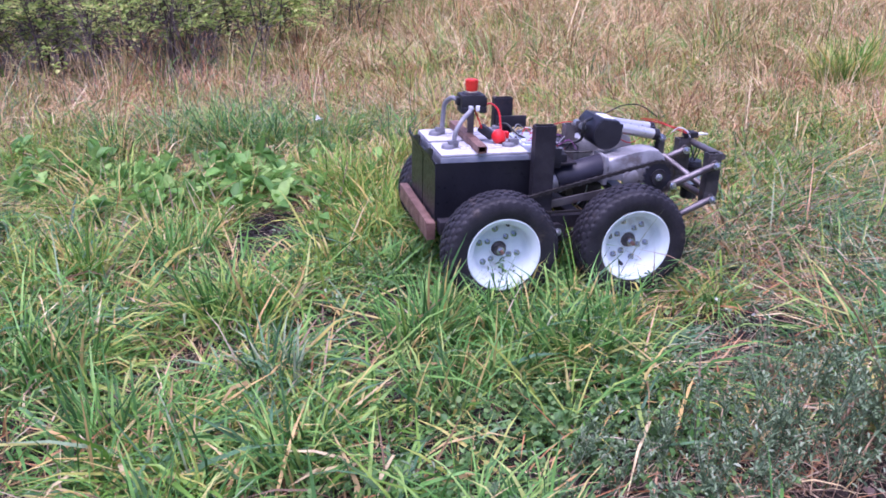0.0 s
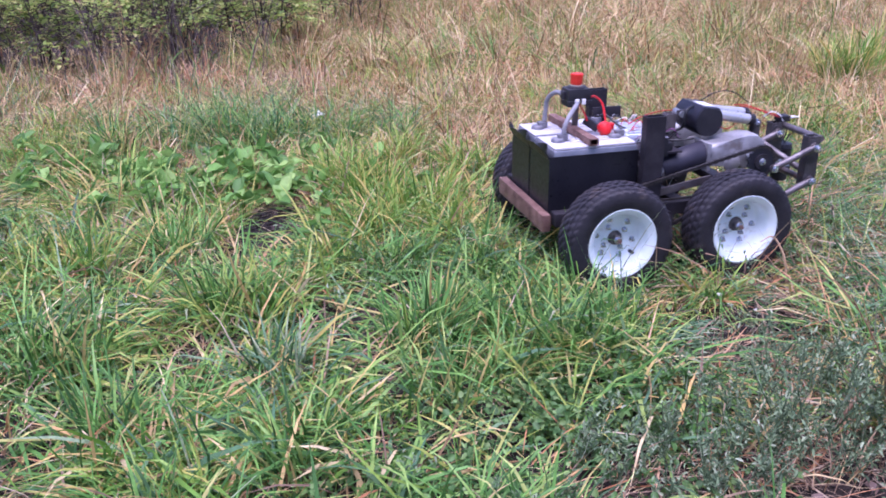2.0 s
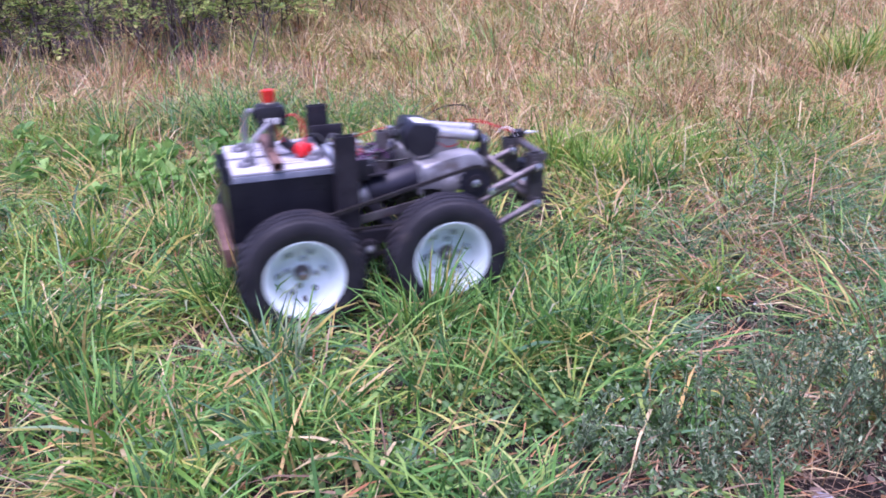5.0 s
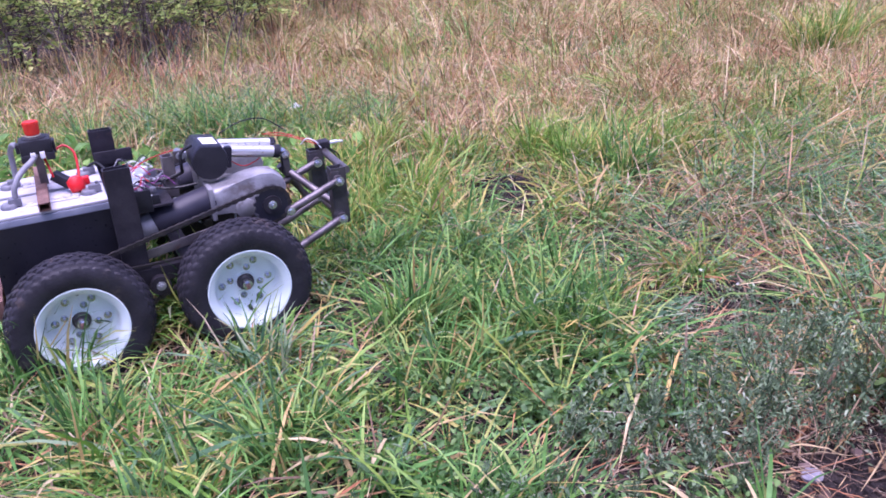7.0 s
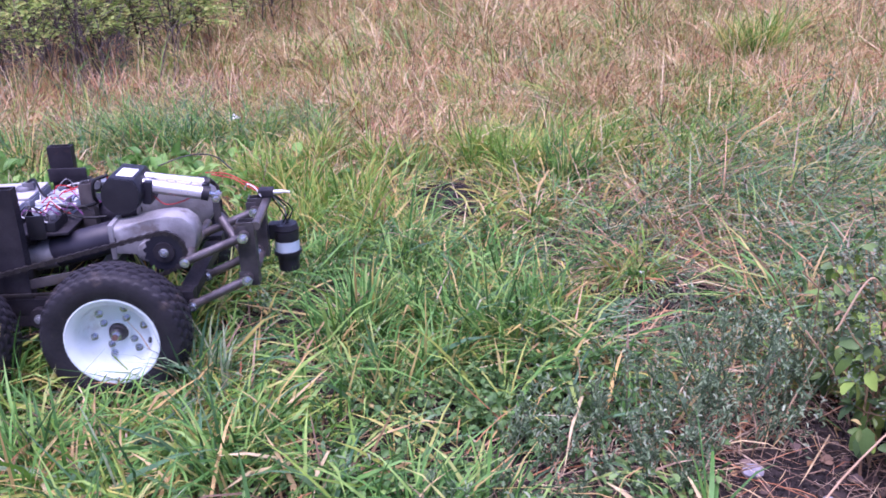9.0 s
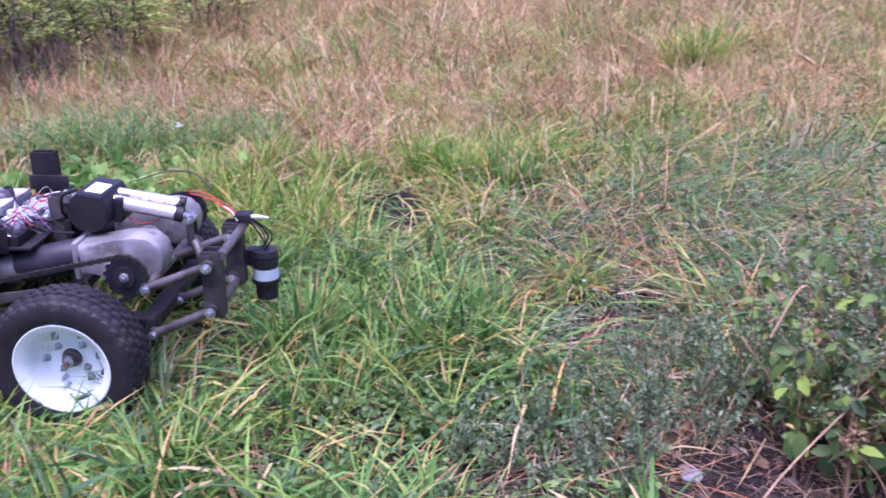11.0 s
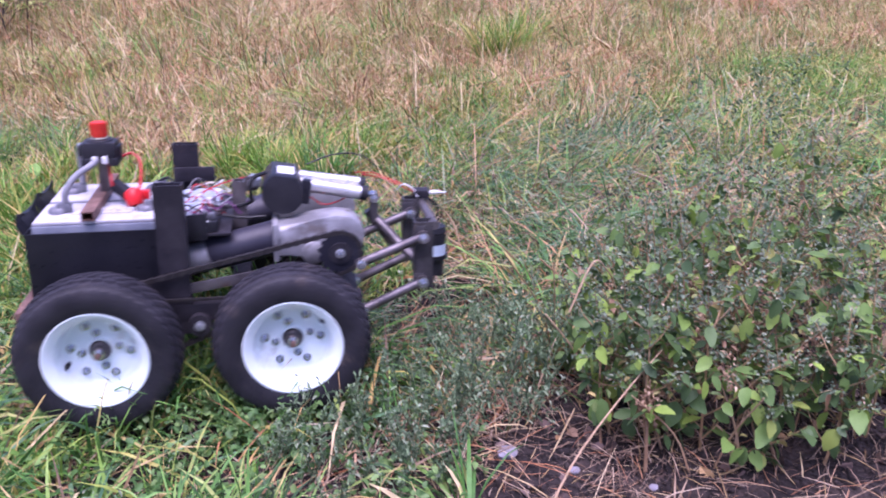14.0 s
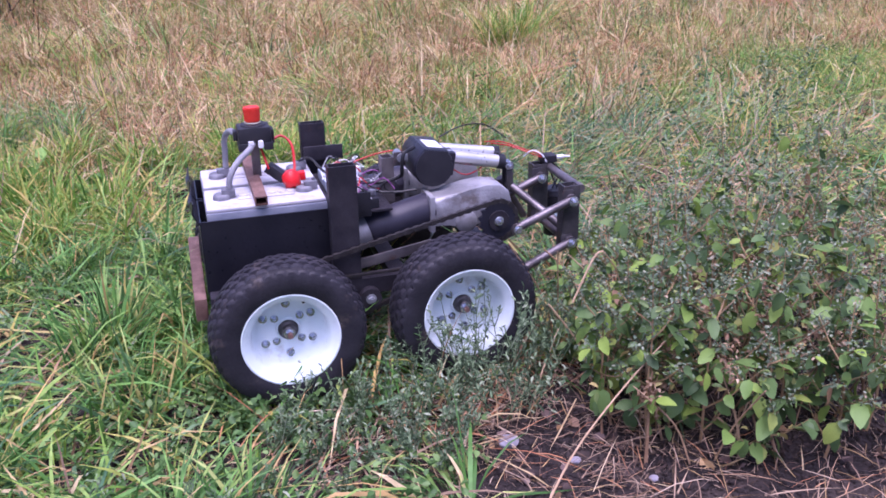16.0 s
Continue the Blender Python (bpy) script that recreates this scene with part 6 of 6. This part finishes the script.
        leaf_object("seed_head", leaf_cloud(np.array(at), rng.uniform(0.007, 0.013, len(at)), 0.4, 0.6), M_SEED, "grey-green seed heads", parent=plant, kind="stuff")
        at = []
        for p, mid, tip in twigs:
            for _ in range(4):
                q = p.lerp(tip, r.uniform(0.2, 1.0))
                at.append((q.x + r.gauss(0, 0.014), q.y + r.gauss(0, 0.014), q.z + r.gauss(0, 0.014)))
        leaf_object("small_leaves", leaf_cloud(np.array(at), rng.uniform(0.014, 0.03, len(at)), 0.3, 0.5), M_WEED, parent=plant, kind="stuff")
    # bare brown stalks between them
    for k in range(80):
        px, py = r.uniform(1.15, 2.2), r.uniform(1.36, 2.1)
        h = r.uniform(0.18, 0.42)
        bm = bmesh.new()
        a, t = r.uniform(0, 6.28), r.uniform(0.1, 0.75)
        sweep(bm, bow([(0, 0, 0), (0.3 * t * h * math.cos(a), 0.4 * t * h * math.sin(a), h * 0.5), (t * h * math.cos(a), t * h * math.sin(a), h)], 4), [(0.0026 + 0.0012 * (k % 4 == 0)) * (1 - 0.05 * j) for j in range(9)], 6)
        ob = new("dry_stalk", finish("dry_stalk", bm, M_STALK))
        ob.location = (px, py, float(lump(px, py)) - 0.003)
        tagged(ob, "bare brown dry stalk standing among the weeds", "stalk", "dry stalks among the weeds")


weeds()


def long_stalks():
    """The few long straws that catch the eye at the soil edge."""
    for pts, rad in (([(1.13, 1.43, 0.0), (1.145, 1.46, 0.13), (1.165, 1.49, 0.22)], 0.005), ([(1.08, 1.55, 0.0), (1.09, 1.58, 0.1), (1.12, 1.61, 0.21)], 0.004), ([(0.78, 1.3, 0.02), (0.95, 1.42, 0.12), (1.2, 1.5, 0.28), (1.28, 1.5, 0.3)], 0.003),
                     ([(0.98, 1.74, 0.0), (1.02, 1.78, 0.06), (1.1, 1.84, 0.16)], 0.004), ([(0.98, 1.86, 0.07), (1.08, 1.93, 0.13), (1.2, 1.92, 0.12), (1.3, 1.88, 0.1)], 0.006), ([(1.2, 2.78, 0.0), (1.18, 2.8, 0.13), (1.14, 2.82, 0.2), (1.09, 2.8, 0.19)], 0.005),
                     ([(1.36, 1.38, 0.0), (1.35, 1.4, 0.1), (1.31, 1.42, 0.22)], 0.0045), ([(1.4, 1.36, 0.0), (1.39, 1.38, 0.09), (1.36, 1.4, 0.19)], 0.004), ([(1.22, 1.5, 0.0), (1.2, 1.52, 0.1), (1.19, 1.56, 0.2)], 0.0035), ([(1.75, 1.4, 0.0), (1.73, 1.42, 0.16), (1.69, 1.45, 0.3)], 0.004), ([(1.45, 1.36, 0.0), (1.42, 1.42, 0.15), (1.37, 1.44, 0.24)], 0.004), ([(1.05, 1.68, 0.32), (1.12, 1.7, 0.43), (1.17, 1.72, 0.4), (1.22, 1.74, 0.3), (1.25, 1.75, 0.0)], 0.0028)):
        bm = bmesh.new()
        line = bow(pts, 5)
        foot = Vector(pts[0])
        sweep(bm, [p - foot for p in line], [rad * (1 - 0.6 * k / (len(line) - 1)) for k in range(len(line))], 7)
        ob = new("dry_stalk", finish("dry_stalk", bm, M_STALK))
        ob.location = foot + Vector((0, 0, float(lump(foot.x, foot.y))))
        tagged(ob, "long orange-tan dry stalk leaning at the soil edge", "stalk", "long dry stalks")


long_stalks()


def shrubs():
    """Loose shrubs at the edge of the meadow: arching limbs, flat sprays of leaves, much shade between them."""
    r = random.Random(5)
    # rows beyond y = 9: high crowns above the view, added to darken the thicket
    for px, py, height, leafy, low in ((-3.15, 7.2, 1.5, 0.5, 0.22), (-3.9, 7.3, 1.7, 0.5, 0.2), (-2.35, 7.5, 1.6, 0.42, 0.3), (-1.75, 8.3, 1.8, 0.36, 0.35), (-2.9, 8.5, 2.0, 0.34, 0.3), (-4.7, 7.9, 2.2, 0.45, 0.25),
                                       (-1.1, 9.4, 2.2, 0.3, 0.42), (-3.7, 9.4, 2.5, 0.4, 0.4), (-2.3, 10.0, 2.6, 0.4, 0.5), (-4.9, 9.9, 2.8, 0.5, 0.5), (-1.4, 11.3, 2.8, 0.4, 0.5), (-3.2, 11.3, 3.0, 0.5, 0.6), (-0.5, 12.2, 2.6, 0.35, 0.5)):
        bm, at, way = bmesh.new(), [], []
        for k in range(12):
            a, t = r.uniform(0, 6.28), r.uniform(0.15, 0.55)
            h = height * r.uniform(0.6, 1.0)
            foot = Vector((r.gauss(0, 0.3), r.gauss(0, 0.3), 0))
            line = [p + foot for p in bow([(0, 0, 0), (0.3 * t * h * math.cos(a), 0.3 * t * h * math.sin(a), h * 0.45), (t * h * math.cos(a), t * h * math.sin(a), h)], 6)]
            sweep(bm, line, [0.008 * (1 - 0.85 * j / (len(line) - 1)) for j in range(len(line))], 6)
            for j in range(14):
                p = line[r.randrange(2, len(line)) if j > 6 or py > 9 else r.randrange(3, 8)]
                b, reach = r.uniform(0, 6.28), r.uniform(0.22, 0.6)
                q = p + Vector((math.cos(b), math.sin(b), r.gauss(-0.1, 0.35))) * reach
                q.z = max(q.z, low)
                mid = (p + q) / 2 + Vector((0, 0, 0.05))
                sweep(bm, [p, mid, q], [0.0038, 0.0028, 0.0013], 4)
                if r.random() > (0.55 if q.z < 0.85 and py < 9 else leafy):
                    continue
                for _ in range(r.randint(20, 44)):
                    u = r.uniform(0.15, 1.08)
                    c = p.lerp(mid, u * 2) if u < 0.5 else mid.lerp(q, u * 2 - 1)
                    turn = b + r.choice((-1, 1)) * r.uniform(0.5, 1.3)
                    at.append((c.x + r.gauss(0, 0.02), c.y + r.gauss(0, 0.02), c.z + r.gauss(0, 0.012)))
                    way.append((math.cos(turn), math.sin(turn), r.uniform(-0.7, 0.5)))
        bush = new("shrub", finish("shrub", bm, M_TWIG))
        bush.location = (px, py, 0)
        tagged(bush, "loose shrub with small yellow-green leaves and dark twigs", "shrub", "shrubs at the meadow edge")
        leaf_object("foliage", leaf_cloud(np.array(at), rng.uniform(0.032, 0.058, len(at)), 0.25, 0.66, 0.1, np.array(way)), M_SHRUB, "yellow-green autumn leaves", parent=bush, kind="stuff")
    # a dark trunk behind them
    bm = bmesh.new()
    sweep(bm, bow([(0, 0, -0.02), (0.03, 0.0, 0.8), (-0.02, 0.05, 1.7), (0.05, 0.0, 3.0)], 5), [0.1 - 0.003 * j for j in range(16)], 12)
    trunk = new("tree_trunk", finish("tree_trunk", bm, M_TWIG))
    trunk.location = (-2.5, 11.9, 0)
    tagged(trunk, "slim dark tree trunk standing behind the shrubs", "tree trunk")
    # bare twigs below and before them
    for k in range(150):
        front = k % 2 == 0
        px, py = (r.uniform(-4.2, -1.3), r.uniform(6.4, 7.5)) if front else (r.uniform(-5.6, -0.8), r.uniform(7.4, 10.5))
        if px > -0.2 * py:
            px -= 1.2
        bm = bmesh.new()
        h = r.uniform(0.3, 0.85) * (1 if front else 2)
        a, t = r.uniform(0, 6.28), r.uniform(0.1, 0.5)
        line = bow([(0, 0, 0), (0.4 * t * h * math.cos(a), 0.4 * t * h * math.sin(a), h * 0.55), (t * h * math.cos(a + 0.5), t * h * math.sin(a + 0.5), h)], 4)
        sweep(bm, line, [(0.0045 if front else 0.006) * (1 - 0.7 * j / (len(line) - 1)) for j in range(len(line))], 5)
        for j in range(4):
            p = line[r.randrange(3, len(line))]
            sweep(bm, [p, p + Vector((r.gauss(0, 0.1), r.gauss(0, 0.1), r.uniform(0.04, 0.2)))], [0.003, 0.0013], 4)
        ob = new("bare_twig", finish("bare_twig", bm, M_GREYTWIG if k % 3 else M_TWIG))
        ob.location = (px, py, 0)
        tagged(ob, "thin bare twig rising from the dry grass", "twig", "bare twigs below the shrubs")


shrubs()

# ---------------------------------------------------------------- what moves
def glide(t, keys):
    """Smooth, overshoot-free values between the fitted keys."""
    k = np.array(keys)
    x, y = k[:, 0], k[:, 1:]
    h, d = np.diff(x)[:, None], np.diff(y, axis=0) / np.diff(x)[:, None]
    m = np.zeros_like(y)
    w1, w2 = 2 * h[1:] + h[:-1], h[1:] + 2 * h[:-1]
    same = d[:-1] * d[1:] > 0
    with np.errstate(divide="ignore", invalid="ignore"):
        m[1:-1] = np.where(same, (w1 + w2) / (w1 / d[:-1] + w2 / d[1:]), 0.0)
    i = int(np.clip(np.searchsorted(x, t, side="right") - 1, 0, len(x) - 2))
    s = (t - x[i]) / (x[i + 1] - x[i])
    step = x[i + 1] - x[i]
    return (2 * s ** 3 - 3 * s ** 2 + 1) * y[i] + (s ** 3 - 2 * s ** 2 + s) * step * m[i] + (3 * s ** 2 - 2 * s ** 3) * y[i + 1] + (s ** 3 - s ** 2) * step * m[i + 1]


def motions():
    times = [k / 10 for k in range(161)]
    states = [glide(t, ROVER_KEYS) for t in times]
    walk(rover, [(t, pose(x, y, z, roll, pitch, head)) for t, (x, y, z, head, pitch, roll) in zip(times, states)])
    for wheel, side, wx in wheels:
        rows, spin, last = [], SPIN[(side, wx > 0)], None
        for t, (x, y, z, head, pitch, roll) in zip(times, states):
            a = radians(head)
            spot = Vector((x - math.sin(a) * side * WHEEL_Y, y + math.cos(a) * side * WHEEL_Y))
            if last is not None:
                spin += math.degrees((spot - last).dot(Vector((math.cos(a), math.sin(a)))) / WHEEL_R)
            last = spot
            slip = float(np.interp(t, [k[0] for k in SLIP], [k[1] for k in SLIP]))
            turn = pose(0, 0, 0, 0, spin + slip, 0) if side < 0 else pose(0, 0, 0, 0, 0, 180) @ pose(0, 0, 0, 0, -spin - slip, 0)
            rows.append((t, pose(wx, side * WHEEL_Y, WHEEL_R) @ turn))
        walk(wheel, rows)


# wheel angles at the start, and how far the wheels slip against the ground on the way, in degrees
SLIP = [(0.0, 0.0), (3.5, -6.0), (7.0, -21.0), (10.3, -48.0), (12.5, -54.0), (16.0, -29.0)]
SPIN = {(-1, False): -12.0, (-1, True): 163.0, (1, False): 40.0, (1, True): 70.0}
motions()
